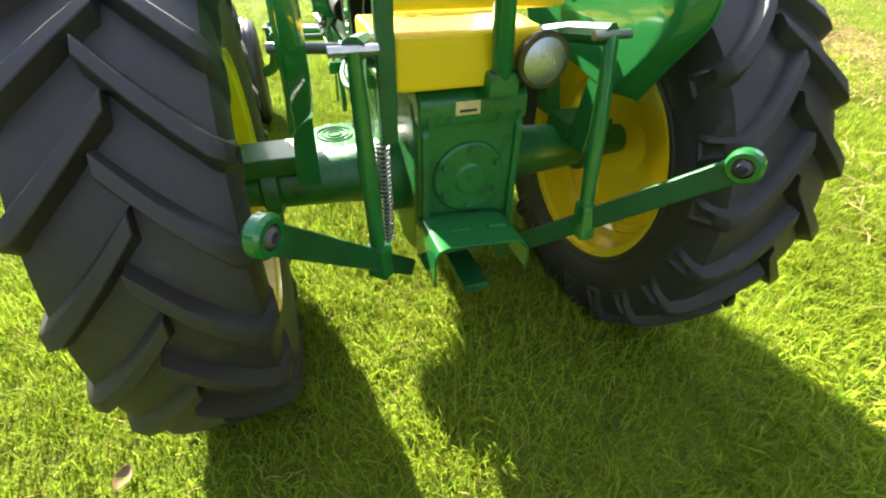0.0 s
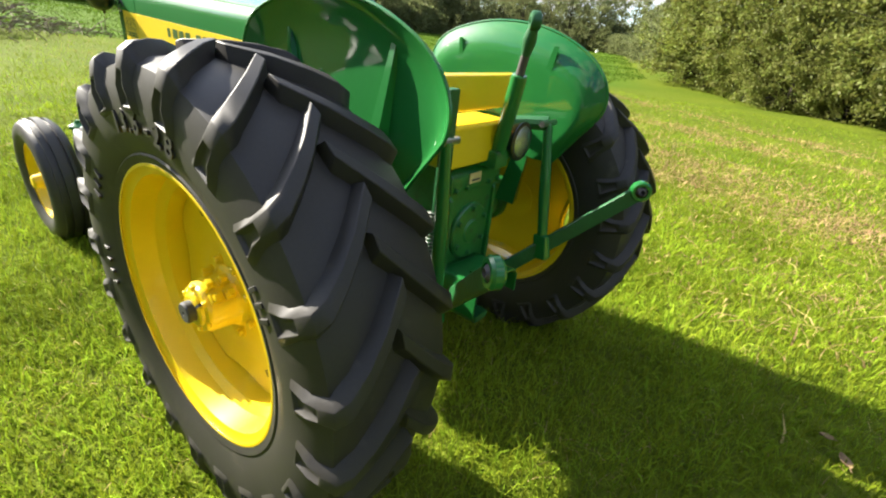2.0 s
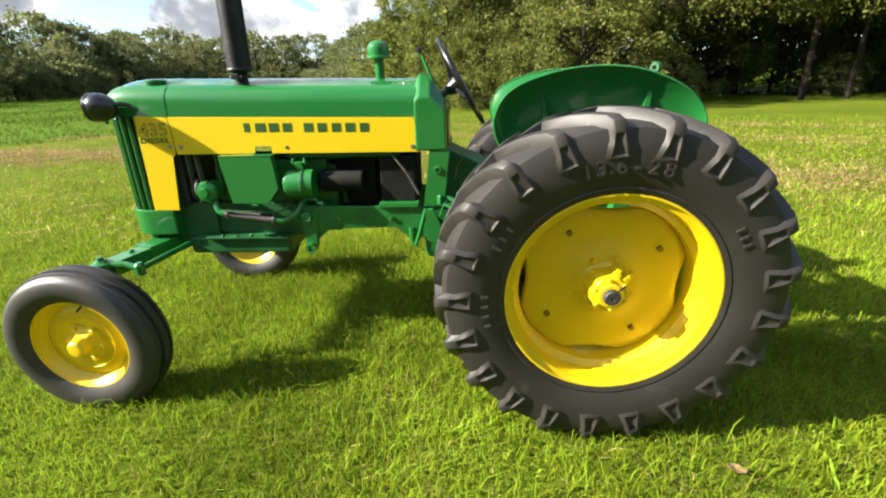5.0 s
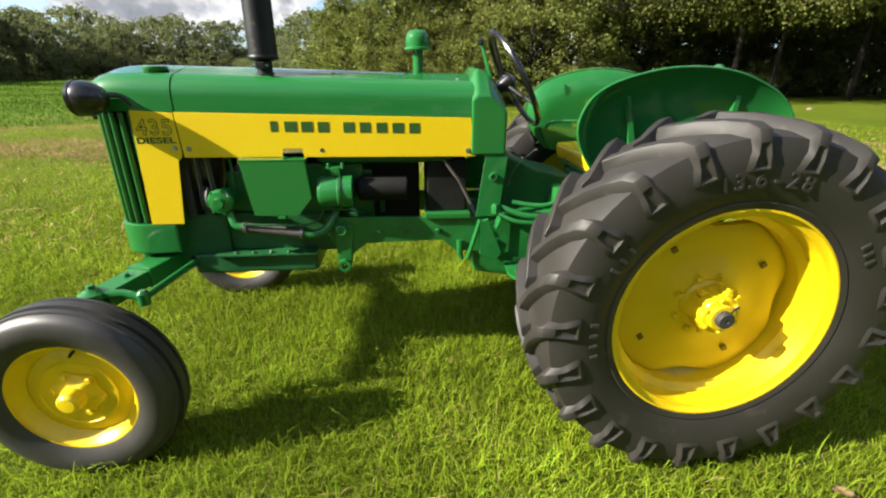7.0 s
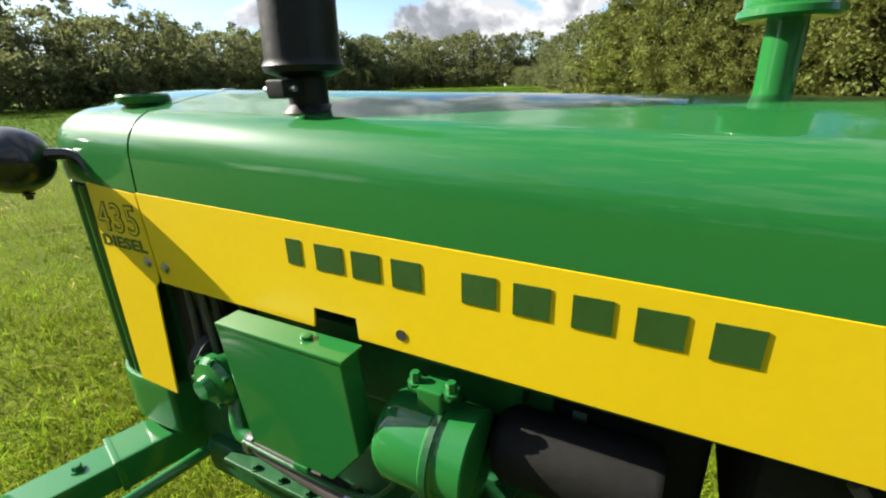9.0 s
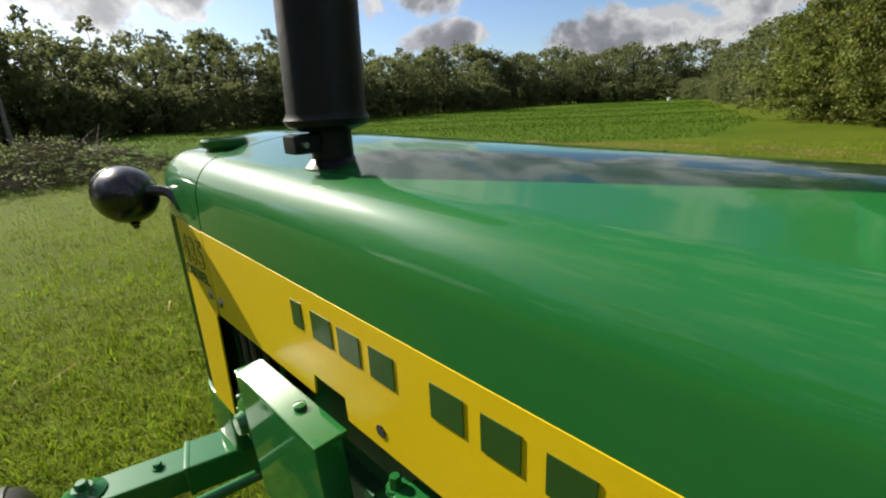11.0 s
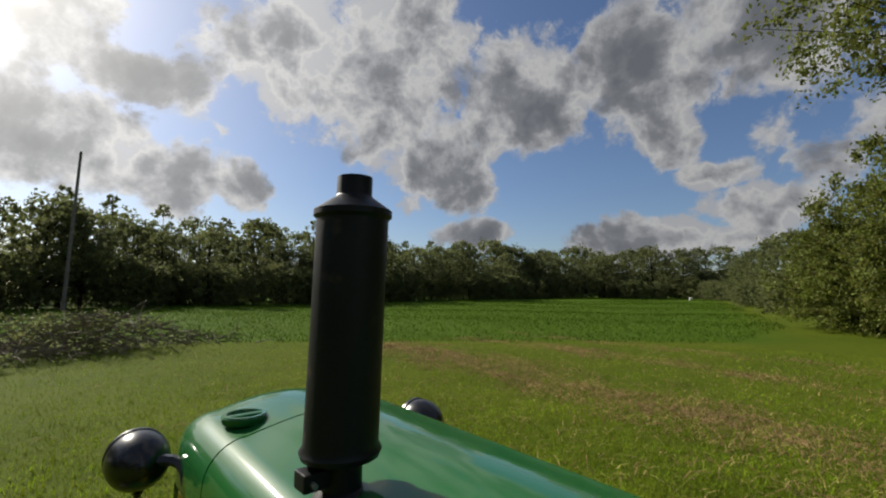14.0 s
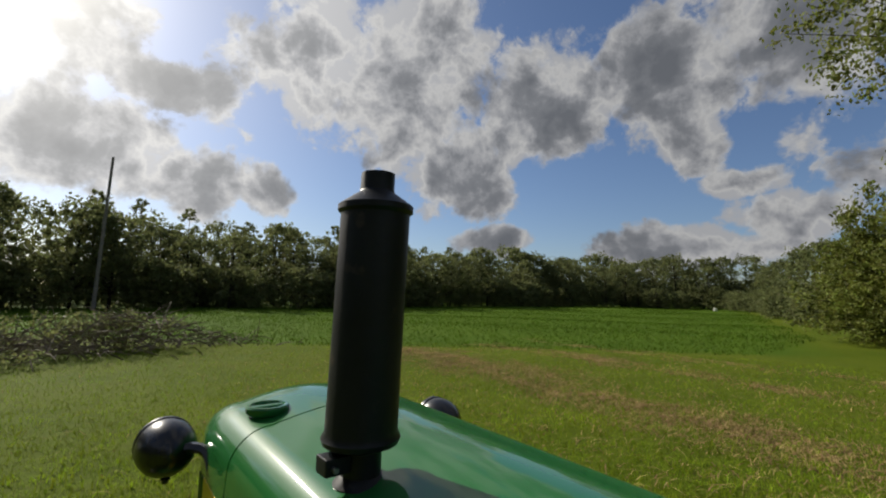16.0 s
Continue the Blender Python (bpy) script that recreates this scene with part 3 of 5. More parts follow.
# bonnet: one rounded skin, with the nose cap before it
def hood_section(y, drop=0.0, squeeze=0.0, base=1.203):
    """The skin from the left lower edge over the top to the right lower edge, at one place along the tractor."""
    l, r, top = HL + squeeze, HR - squeeze, 1.342 - drop
    z0 = base
    pts = [(l, z0), (l + 0.001, z0 + 0.03), (l + 0.003, z0 + 0.06)]
    q = 0.078
    h = max(0.01, top - (z0 + 0.06))
    for i in range(1, 10):
        a = radians(90 * i / 9)
        pts.append((l + 0.003 + q * (1 - math.cos(a)), z0 + 0.06 + h * math.sin(a)))
    n = 10
    lx, rx = pts[-1][0], l + r - pts[-1][0]
    for i in range(1, n):
        u = i / n
        pts.append((lx + (rx - lx) * u, top + 0.026 * math.sin(math.pi * u)))
    left = pts[:12]
    pts += [(l + r - x, z) for x, z in left[::-1]]
    return [(x, y, z + lift(y)) for x, z in pts]


grid = [hood_section(y) for y in np.linspace(0.730, 1.898, 14)]
hood = part("hood", sheet(grid, -0.003), GREEN, tractor, "glossy green bonnet with rounded shoulders")
nose = []
for i in range(13):
    u = i / 12
    y = 1.904 + 0.332 * math.sin(u * math.pi / 2)
    f = 1 - math.cos(u * math.pi / 2)
    nose.append(hood_section(y, drop=0.085 * f ** 2.2, squeeze=0.085 * f ** 2.0))
nose.append([(p[0] * 0.98 + 0.02 * X0, p[1] + 0.006, min(p[2], 1.225 + lift(2.2))) for p in nose[-1]])
part("nose_cap", sheet(nose, -0.003), GREEN, tractor, "green rounded bonnet nose")


def side_panel(s):
    x = HL if s < 0 else HR
    zb, zt = 1.046, 1.203
    y0, y1 = 0.735, 1.902
    notch = [(1.428, zb), (1.430, 1.080), (1.508, 1.080), (1.512, zb)]
    out = [(y0 - 0.014, zb)] + notch + [(y1 - 0.006, zb), (y1 + 0.003, zt), (y0 + 0.008, zt)]
    out = [(y, z + lift(y) * (1.0 if z > 1.1 else 0.35)) for y, z in out]
    p = part("side_panel", prism(out, "x", x - 0.004 if s < 0 else x, x if s < 0 else x + 0.004, 0.0012), YELLOW, tractor, "long yellow bonnet side panel with green marking")
    for y, z in ((0.752, 1.070), (1.872, 1.090)):
        part("panel_screw", bolt((x + s * 0.003, y, z), "x", 0.008, 0.006 * s), STEEL, p)
    part("panel_hole", lathe([(0, 0.0085), (s * 0.0016, 0.0085), (s * 0.0016, 0.0)], (x + s * 0.0036, 1.353, 1.078), "x", 16), SOOT, p)
    return p


panel_left = side_panel(-1)
panel_right = side_panel(1)
# maker's marking: plain green blocks of the letters' size
for ya, yb in ((1.546, 1.518), (1.491, 1.442), (1.426, 1.380), (1.361, 1.317), (1.260, 1.216), (1.195, 1.152), (1.128, 1.086), (1.064, 1.018), (0.996, 0.954)):
    z = 1.139 + lift((ya + yb) / 2) * 0.8
    part("marking_block", prism([(yb, z), (ya, z), (ya, z + 0.040), (yb, z + 0.040)], "x", HL - 0.0052, HL - 0.0042, 0.0), GREEN_LETTER, panel_left, smooth=False)

# yellow cheek beside the grille, with the lower leg
for s in (-1, 1):
    x = HL if s < 0 else HR
    out = [(1.908, 1.228), (1.902, 1.075), (1.906, 1.056), (1.922, 1.040), (1.952, 0.778), (2.082, 0.778), (2.075, 0.95), (2.066, 1.238)]
    cheek = part("nose_side_panel", prism(out, "x", x - 0.004 if s < 0 else x, x if s < 0 else x + 0.004, 0.0012), YELLOW, tractor, "yellow panel beside the grille")
    part("panel_screw", bolt((x + s * 0.003, 1.925, 1.093), "x", 0.008, 0.006 * s), STEEL, cheek)
    if s < 0:
        m = Matrix.Translation((x - 0.0045, 1.987, 1.146)) @ Matrix(((0, 0, -1, 0), (-1, 0, 0, 0), (0, 1, 0, 0), (0, 0, 0, 1)))
        letters("435", 0.083, 0.001, GREEN_LETTER, "model_number", cheek, m, bold=0.0022, space=1.12)
        letters("435", 0.083, 0.0016, YELLOW, "model_number_fill", cheek, m, bold=-0.0012, space=1.12)
        m = Matrix.Translation((x - 0.0045, 1.990, 1.113)) @ Matrix(((0, 0, -1, 0), (-1, 0, 0, 0), (0, 1, 0, 0), (0, 0, 0, 1))) @ Matrix.Diagonal((1.5, 1, 1, 1))
        letters("DIESEL", 0.032, 0.001, GREEN_LETTER, "fuel_word", cheek, m, bold=0.0011, space=1.06)


# grille: upright slats round the front
def nose_plan(inset=0.0):
    pts = [(HL + inset, 2.07)]
    pts += [(HL + inset + 0.10 * (1 - math.cos(radians(a))), 2.112 + (0.125 - inset) * math.sin(radians(a))) for a in range(0, 91, 10)]
    return pts + [(HL + HR - x, y) for x, y in pts[::-1]]


def along(points, step):
    out, run = [], 0.0
    for a, b in zip(points, points[1:]):
        d = math.dist(a, b)
        while run <= d:
            u = run / d
            out.append((a[0] + (b[0] - a[0]) * u, a[1] + (b[1] - a[1]) * u, math.atan2(b[1] - a[1], b[0] - a[0])))
            run += step
        run -= d
    return out


back = nose_plan(0.028)
# the backing's darker green paints in the shade between the slats
grille = part("grille", prism(back + [(HR - 0.03, 1.95), (HL + 0.03, 1.95)], "z", 0.78, 1.235, 0.0), GREEN_DARK, tractor, "green grille of upright pressed ribs, backing darkened for shade", smooth=False)
for x, y, a in along(nose_plan(0.010), 0.036):
    m = Matrix.Translation((x, y, 0)) @ Matrix.Rotation(a, 4, "Z")
    part("slat", box((-0.0105, -0.020, 0.779), (0.0105, 0.010, 1.232), 0.0095, turn=m, segs=3), GRILLE_GREEN, grille)
plan = nose_plan(-0.006)
part("nose_base", prism([(HL - 0.004, 1.985)] + plan + [(HR + 0.004, 1.985)], "z", 0.645, 0.780, 0.012), GREEN, tractor, "green cast base below the grille")

# cowl round the instruments
bm = bmesh.new()
secs = []
for y, zs, zt, ins in ((0.741, 1.270, 1.342, 0.072), (0.716, 1.290, 1.392, 0.075), (0.665, 1.290, 1.372, 0.078), (0.605, 1.238, 1.282, 0.070), (0.592, 1.218, 1.252, 0.065)):
    l, r = HL - 0.010, HR + 0.010
    secs.append([bm.verts.new(p) for p in ((l, y, 1.050), (l, y, zs), (l + ins, y, zt), ((l + r) / 2, y, zt + 0.012), (r - ins, y, zt), (r, y, zs), (r, y, 1.050))])
for a, b in zip(secs, secs[1:]):
    for i in range(6):
        bm.faces.new((a[i], a[i + 1], b[i + 1], b[i]))
    bm.faces.new((a[6], a[0], b[0], b[6]))
bm.faces.new(secs[0])
bm.faces.new(secs[-1][::-1])
bmesh.ops.recalc_face_normals(bm, faces=bm.faces)
bmesh.ops.bevel(bm, geom=[e for e in bm.edges if e.calc_face_angle(0) > radians(18)], offset=0.010, segments=3, profile=0.5, affect="EDGES")
cowl = part("cowl", bm, GREEN, tractor, "green instrument cowl behind the bonnet")
for s, x in ((-1, HL - 0.004), (1, HR - 0.004)):
    part("cowl_support", prism([(0.676, 1.055), (0.580, 1.055), (0.612, 0.78), (0.712, 0.78)], "x", x, x + 0.008, 0.002), GREEN, cowl)
    part("support_boss", lathe([(0, 0.009), (s * 0.006, 0.009), (s * 0.007, 0.013), (s * 0.006, 0.018), (0, 0.020)], (x + (0.0 if s < 0 else 0.008), 0.640, 0.957), "x", 24), GREEN, cowl)
    part("boss_hole", lathe([(0, 0.0095), (s * 0.002, 0.0095), (s * 0.002, 0.0)], (x + (0.0 if s < 0 else 0.008), 0.640, 0.957), "x", 16), SOOT, cowl)
part("instrument_panel", box((-0.10, 0.586, 1.06), (0.22, 0.61, 1.22), 0.006), BLACK, cowl)
part("cowl_screw", bolt((-0.067, 0.79, 1.343), "z", 0.008, 0.01), STEEL, hood)

# steering wheel on its column
st = Matrix.Translation((0.055, 0.525, 1.345)) @ Matrix.Rotation(radians(60.5), 4, "X")
bm = bmesh.new()
ring = []
for i in range(48):
    a = 2 * math.pi * i / 48
    ring.append(st @ Vector((0.218 * math.cos(a), 0.218 * math.sin(a), 0)))
bm = tube(ring + [ring[0]], 0.0125, 10, cap=False)
steering = part("steering_wheel", bm, BLACK, tractor, "black three-spoke steering wheel")
for k in range(3):
    a = radians(90 + 120 * k)
    p0, p1 = st @ Vector((0.02 * math.cos(a), 0.02 * math.sin(a), -0.035)), st @ Vector((0.212 * math.cos(a), 0.212 * math.sin(a), 0))
    part("spoke", tube([p0, (p0 + p1) / 2 + Vector((0, 0, -0.004)), p1], [0.011, 0.008, 0.008], 8), BLACK, steering)
part("steering_hub", tube([st @ Vector((0, 0, -0.08)), st @ Vector((0, 0, -0.03)), st @ Vector((0, 0, -0.012)), st @ Vector((0, 0, 0.004))], [0.024, 0.042, 0.042, 0.022], 20), BLACK, steering)
part("steering_column", tube([st @ Vector((0, 0, -0.30)), st @ Vector((0, 0, -0.06))], 0.020, 16), BLACK, tractor)
lever = part("throttle_lever", prism([(-0.010, 0.0), (0.010, 0.0), (0.007, 0.165), (-0.007, 0.165)], "y", -0.003, 0.003, 0.001), GREEN, tractor, "green throttle lever with a black knob")
part("lever_knob", lathe([(0.155, 0.0), (0.158, 0.010), (0.168, 0.014), (0.178, 0.010), (0.182, 0.0)], (0, 0, 0), "z", 16), BLACK, lever)
lever.matrix_local = Matrix.Translation((-0.092, 0.652, 1.335)) @ Vector((-0.054, 0.060, 0.167)).to_track_quat("Z", "Y").to_matrix().to_4x4()

# exhaust
mx, my = -0.062, 1.566
bm = lathe([(1.414, 0.0), (1.414, 0.038), (1.422, 0.057), (1.430, 0.060), (1.440, 0.0550), (1.60, 0.0545), (1.770, 0.0550), (1.775, 0.0600), (1.784, 0.0600), (1.797, 0.042), (1.806, 0.029), (1.810, 0.0275), (1.838, 0.0270), (1.838, 0.0245), (1.80, 0.024), (1.80, 0.0)], (mx, my, 0), "z", 48)
for v in bm.verts:                        # it leans a little
    v.co.x += 0.034 * (v.co.z - 1.50)
muffler = part("muffler", bm, MUFFLER_BLACK, tractor, "upright black cylindrical exhaust muffler")
part("exhaust_pipe", lathe([(1.30, 0.0), (1.30, 0.034), (1.372, 0.034), (1.376, 0.030), (1.42, 0.030), (1.42, 0)], (mx, my, 0), "z", 32), MUFFLER_BLACK, tractor)
part("pipe_clamp", box((mx - 0.066, my - 0.018, 1.386), (mx - 0.026, my + 0.018, 1.412), 0.004), MUFFLER_BLACK, muffler)
part("pipe_clamp_bolt", tube([(mx - 0.055, my - 0.03, 1.399), (mx - 0.055, my + 0.03, 1.399)], 0.004, 8), STEEL, muffler)
part("pipe_collar", lathe([(1.352, 0.031), (1.357, 0.041), (1.364, 0.042), (1.371, 0.036), (1.376, 0.031)], (mx, my, 0), "z", 32), MUFFLER_BLACK, muffler)

# air cleaner stack
px, py = 0.180, 0.945
stack = part("air_intake_pipe", lathe([(1.33, 0.0), (1.33, 0.027), (1.345, 0.027), (1.35, 0.024), (1.478, 0.024), (1.478, 0.0)], (px, py, 0), "z", 28), GREEN, tractor, "green air intake pipe with mushroom cap")
part("intake_cap", lathe([(1.470, 0.0), (1.470, 0.024), (1.466, 0.056), (1.470, 0.061), (1.478, 0.060), (1.482, 0.054), (1.515, 0.054), (1.532, 0.050), (1.546, 0.038), (1.552, 0.018), (1.553, 0.0)], (px, py, 0), "z", 36), GREEN, stack)

# radiator cap
cx, cy, cz = -0.066, 1.985, 1.373
bm = lathe([(-0.006, 0.034), (0.004, 0.036), (0.006, 0.044), (0.010, 0.046), (0.019, 0.046), (0.023, 0.043), (0.023, 0.036), (0.014, 0.032), (0.012, 0.0)], (cx, cy, cz), "z", 40)
cap = part("radiator_cap", bm, GREEN, tractor, "green cast radiator cap on the nose")
part("cap_bar", box((cx - 0.038, cy - 0.010, cz + 0.010), (cx + 0.038, cy + 0.010, cz + 0.022), 0.005), GREEN, cap)
part("cap_pin", tube([(cx + 0.036, cy - 0.026, cz + 0.008), (cx + 0.070, cy - 0.045, cz + 0.004)], 0.005, 8), STEEL, cap)
for xa, ya, xb, yb in ((0.045, 1.300, 0.105, 1.292), (0.090, 1.183, 0.137, 1.174)):
    part("hood_slot", tube([(xa, ya, 1.3665 + lift(ya)), (xb, yb, 1.3680 + lift(yb))], 0.0022, 6), SOOT, hood)
part("hood_latch", box((0.10, 1.96, 1.362 + lift(1.96)), (0.13, 1.985, 1.372 + lift(1.96)), 0.003), STEEL, hood)


def headlamp(at, s, reach):
    x, y, z = at
    lamp = part("headlamp", lathe([(-0.068, 0.0), (-0.065, 0.018), (-0.054, 0.038), (-0.034, 0.053), (-0.010, 0.061), (0.012, 0.063), (0.026, 0.060), (0.030, 0.063), (0.040, 0.063), (0.046, 0.057), (0.040, 0.053)], at, "y", 40, ends=False), BLACK, tractor, "round black headlamp on a side bracket")
    part("lens", lathe([(0.040, 0.0), (0.044, 0.025), (0.042, 0.044), (0.036, 0.058)], at, "y", 32), LENS_GLASS, lamp, "clear ribbed glass lens")
    part("bracket", tube([(x, y - 0.03, z + 0.006), (x - s * 0.6 * reach, y - 0.060, z + 0.010), (x - s * 0.9 * reach, y - 0.083, z + 0.004), (x - s * reach, y - 0.104, z - 0.018), (x - s * 1.05 * reach, y - 0.124, z - 0.050)],
                         [0.015, 0.012, 0.011, 0.011, 0.013], 6, smooth_steps=2), BLACK, lamp)
    part("lamp_screw", bolt((x, y - 0.01, z - 0.062), "z", 0.007, -0.012), BLACK, lamp)


headlamp((-0.228, 2.165, 1.284), -1, 0.070)
headlamp((0.468, 2.035, 1.270), 1, 0.100)

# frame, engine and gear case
# crankcase colour darkened for the shade of the recess below the cover plate
part("crankcase", prism([(1.20, 0.786), (1.835, 0.797), (1.835, 0.635), (1.60, 0.612), (1.27, 0.612)], "x", HL + 0.075, HL + 0.110, 0.006), GREEN_DARK, tractor, "green crankcase side with shade put into its colour")
frame_part = part("frame_rail", prism([(0.55, 0.775), (1.37, 0.789), (1.36, 0.70), (1.31, 0.615), (1.27, 0.605), (1.20, 0.665), (0.86, 0.672), (0.80, 0.62), (0.55, 0.60)], "x", HL + 0.004, HL + 0.024, 0.004), GREEN_ROUGH, tractor, "green main frame rail")
part("frame_rail", prism([(0.55, 0.775), (1.95, 0.80), (1.98, 0.66), (1.60, 0.60), (1.27, 0.60), (1.20, 0.665), (0.86, 0.672), (0.80, 0.62), (0.55, 0.60)], "x", HR - 0.024, HR - 0.004, 0.004), GREEN_ROUGH, tractor, "green main frame rail")
bm = box((-0.06, 1.16, 0.62), (0.20, 1.80, 0.98), 0.02)
box((-0.085, 1.20, 0.86), (0.225, 1.72, 1.01), 0.015, bm=bm)
engine = part("engine_block", bm, GREEN_ROUGH, tractor, "green cast-iron diesel engine block")
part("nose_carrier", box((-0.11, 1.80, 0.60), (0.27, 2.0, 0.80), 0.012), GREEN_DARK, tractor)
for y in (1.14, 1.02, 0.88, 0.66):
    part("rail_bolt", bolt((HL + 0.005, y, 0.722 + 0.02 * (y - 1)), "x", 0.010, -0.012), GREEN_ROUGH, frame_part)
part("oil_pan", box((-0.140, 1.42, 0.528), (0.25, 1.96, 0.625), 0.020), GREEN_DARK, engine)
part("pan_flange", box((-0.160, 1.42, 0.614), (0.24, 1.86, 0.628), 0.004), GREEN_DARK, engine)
for i in range(5):
    part("pan_bolt", bolt((-0.148, 1.47 + 0.075 * i, 0.628), "z", 0.007, 0.010), GREEN_DARK, engine)
part("blower", tube([(0.03, 1.30, 0.95), (0.03, 1.62, 0.95)], 0.085, 20), GREEN_ROUGH, engine)
part("radiator", box((-0.13, 1.91, 0.80), (0.25, 1.95, 1.22), 0.006), SOOT, tractor)
part("fan_shroud", lathe([(1.84, 0.17), (1.90, 0.19), (1.90, 0.18), (1.84, 0.16)], (X0, 0, 1.0), "y", 36, closed=True), BLACK, tractor)
part("fuel_tank", box((-0.155, 0.80, 1.012), (0.30, 1.40, 1.28), 0.045), GREEN_DARK, tractor)

# left side of the engine
shield = part("battery_shield", prism([(1.672, 1.050), (1.416, 1.045), (1.402, 0.892), (1.462, 0.818), (1.640, 0.822)], "x", -0.226, -0.186, 0.003), GREEN, tractor, "flat green steel cover plate")
part("shield_lip", box((-0.2275, 1.413, 1.046), (-0.18, 1.671, 1.053), 0.002), GREEN, shield)
part("shield_foot", box((-0.228, 1.515, 0.806), (-0.19, 1.548, 0.819), 0.003), GREEN, shield)
part("shield_tab", lathe([(0, 0.0), (0, 0.009), (0.005, 0.009), (0.007, 0.0)], (-0.20, 1.50, 1.054), "z", 18), GREEN, shield)
bowl = part("oil_filter", lathe([(1.236, 0.0), (1.236, 0.064), (1.240, 0.070), (1.280, 0.070), (1.284, 0.073), (1.296, 0.073), (1.300, 0.070), (1.362, 0.070), (1.380, 0.060), (1.386, 0.040), (1.388, 0.0)], (-0.165, 0, 0.905), "y", 36), GREEN, tractor, "green canister oil filter with clamp band")
part("clamp_band", lathe([(1.285, 0.0715), (1.285, 0.0755), (1.295, 0.0755), (1.295, 0.0715)], (-0.165, 0, 0.905), "y", 36, closed=True), GREEN_DARK, bowl)
part("filter_bracket", box((-0.185, 1.285, 0.972), (-0.145, 1.325, 1.012), 0.005), GREEN, bowl)
for dy in (-0.028, 0.028):
    part("bracket_bolt", bolt((-0.17, 1.305 + dy, 1.006), "z", 0.008, 0.02), GREEN, bowl)
part("bracket_strap", box((-0.182, 1.272, 1.000), (-0.150, 1.340, 1.007), 0.002), GREEN, bowl)
part("drain_tap", tube([(-0.19, 1.252, 0.838), (-0.20, 1.235, 0.828), (-0.205, 1.225, 0.828)], [0.012, 0.010, 0.005], 10), GREEN, bowl)
part("starter", lathe([(1.010, 0.0), (1.010, 0.050), (1.020, 0.055), (1.21, 0.055), (1.225, 0.045), (1.24, 0.0)], (-0.115, 0, 0.905), "y", 28), CAVE, tractor, "black starter motor")
pump = part("water_pump", lathe([(-0.212, 0.0), (-0.212, 0.020), (-0.196, 0.024), (-0.192, 0.044), (-0.180, 0.053), (-0.166, 0.053), (-0.160, 0.044), (-0.12, 0.034), (-0.10, 0.045), (-0.06, 0.0)], (0, 1.785, 0.872), "x", 28), GREEN, tractor, "green belt-driven pump")
for k in range(7):
    a = 2 * math.pi * k / 7
    part("pump_bolt", bolt((-0.178, 1.785 + 0.049 * math.cos(a), 0.872 + 0.049 * math.sin(a)), "x", 0.006, -0.014), GREEN, pump)
for dx in (0.0, 0.022):
    loop = [(-0.140 + dx, 1.848 + 0.026 * math.cos(radians(a)), 0.872 + 0.060 * math.sin(radians(a))) for a in range(180, 361, 20)]
    loop += [(-0.140 + dx, 1.852 + 0.018 * math.cos(radians(a)), 1.13 + 0.03 * math.sin(radians(a))) for a in range(0, 181, 20)]
    part("fan_belt", tube(loop + [loop[0]], 0.007, 8, cap=False), HOSE, pump)
part("pulley", lathe([(1.838, 0.0), (1.838, 0.058), (1.850, 0.050), (1.862, 0.058), (1.862, 0.0)], (-0.125, 0, 0.872), "y", 28), SOOT, pump)
part("coolant_pipe", tube([(-0.155, 1.765, 0.825), (-0.172, 1.752, 0.790), (-0.180, 1.735, 0.768), (-0.182, 1.700, 0.762)], 0.017, 14, smooth_steps=5), GREEN, tractor)
hose = part("coolant_hose", tube([(-0.182, 1.712, 0.763), (-0.184, 1.58, 0.744), (-0.184, 1.458, 0.727)], 0.0205, 16, smooth_steps=4), HOSE, tractor, "grey rubber coolant hose with clamps")
for y, z in ((1.700, 0.761), (1.470, 0.729)):
    part("hose_clamp", tube([(-0.183, y + 0.006, z + 0.001), (-0.183, y - 0.006, z - 0.001)], 0.0232, 16), STEEL, hose)
part("coolant_elbow", tube([(-0.184, 1.470, 0.728), (-0.182, 1.415, 0.722), (-0.170, 1.360, 0.745), (-0.150, 1.330, 0.790), (-0.120, 1.315, 0.84)], 0.018, 14, smooth_steps=5), GREEN, tractor)
part("fuel_line", tube([(-0.205, 1.70, 0.745 + 0.035), (-0.206, 1.56, 0.775), (-0.20, 1.43, 0.772), (-0.19, 1.385, 0.80), (-0.185, 1.36, 0.835), (-0.195, 1.30, 0.838), (-0.20, 1.245, 0.830)], 0.005, 8, smooth_steps=5), GREEN_DARK, tractor)
part("dip_rod", tube([(-0.12, 1.735, 0.90), (-0.125, 1.74, 1.06)], 0.006, 8), GREEN_DARK, tractor)
lug = part("tow_lug", lathe([(-0.196, 0.014), (-0.196, 0.027), (-0.165, 0.027), (-0.165, 0.014)], (0, 1.298, 0.572), "x", 24, closed=True), GREEN_ROUGH, tractor)
part("engine_foot", prism([(1.335, 0.76), (1.245, 0.76), (1.268, 0.565), (1.325, 0.565)], "x", -0.172, -0.140, 0.008), GREEN_ROUGH, tractor)
part("engine_foot_boss", lathe([(-0.188, 0.010), (-0.192, 0.018), (-0.188, 0.026), (-0.17, 0.028)], (0, 1.30, 0.735), "x", 20), GREEN_ROUGH, tractor)
part("battery_tray", box((-0.175, 0.738, 0.775), (-0.02, 0.935, 0.80), 0.004), GREEN, tractor)
part("battery_box", box((-0.135, 0.752, 0.80), (0.20, 0.925, 1.03), 0.008), CAVE, tractor)
part("clutch_housing", box((-0.055, 0.955, 0.70), (0.21, 1.17, 1.02), 0.02), CAVE, tractor)
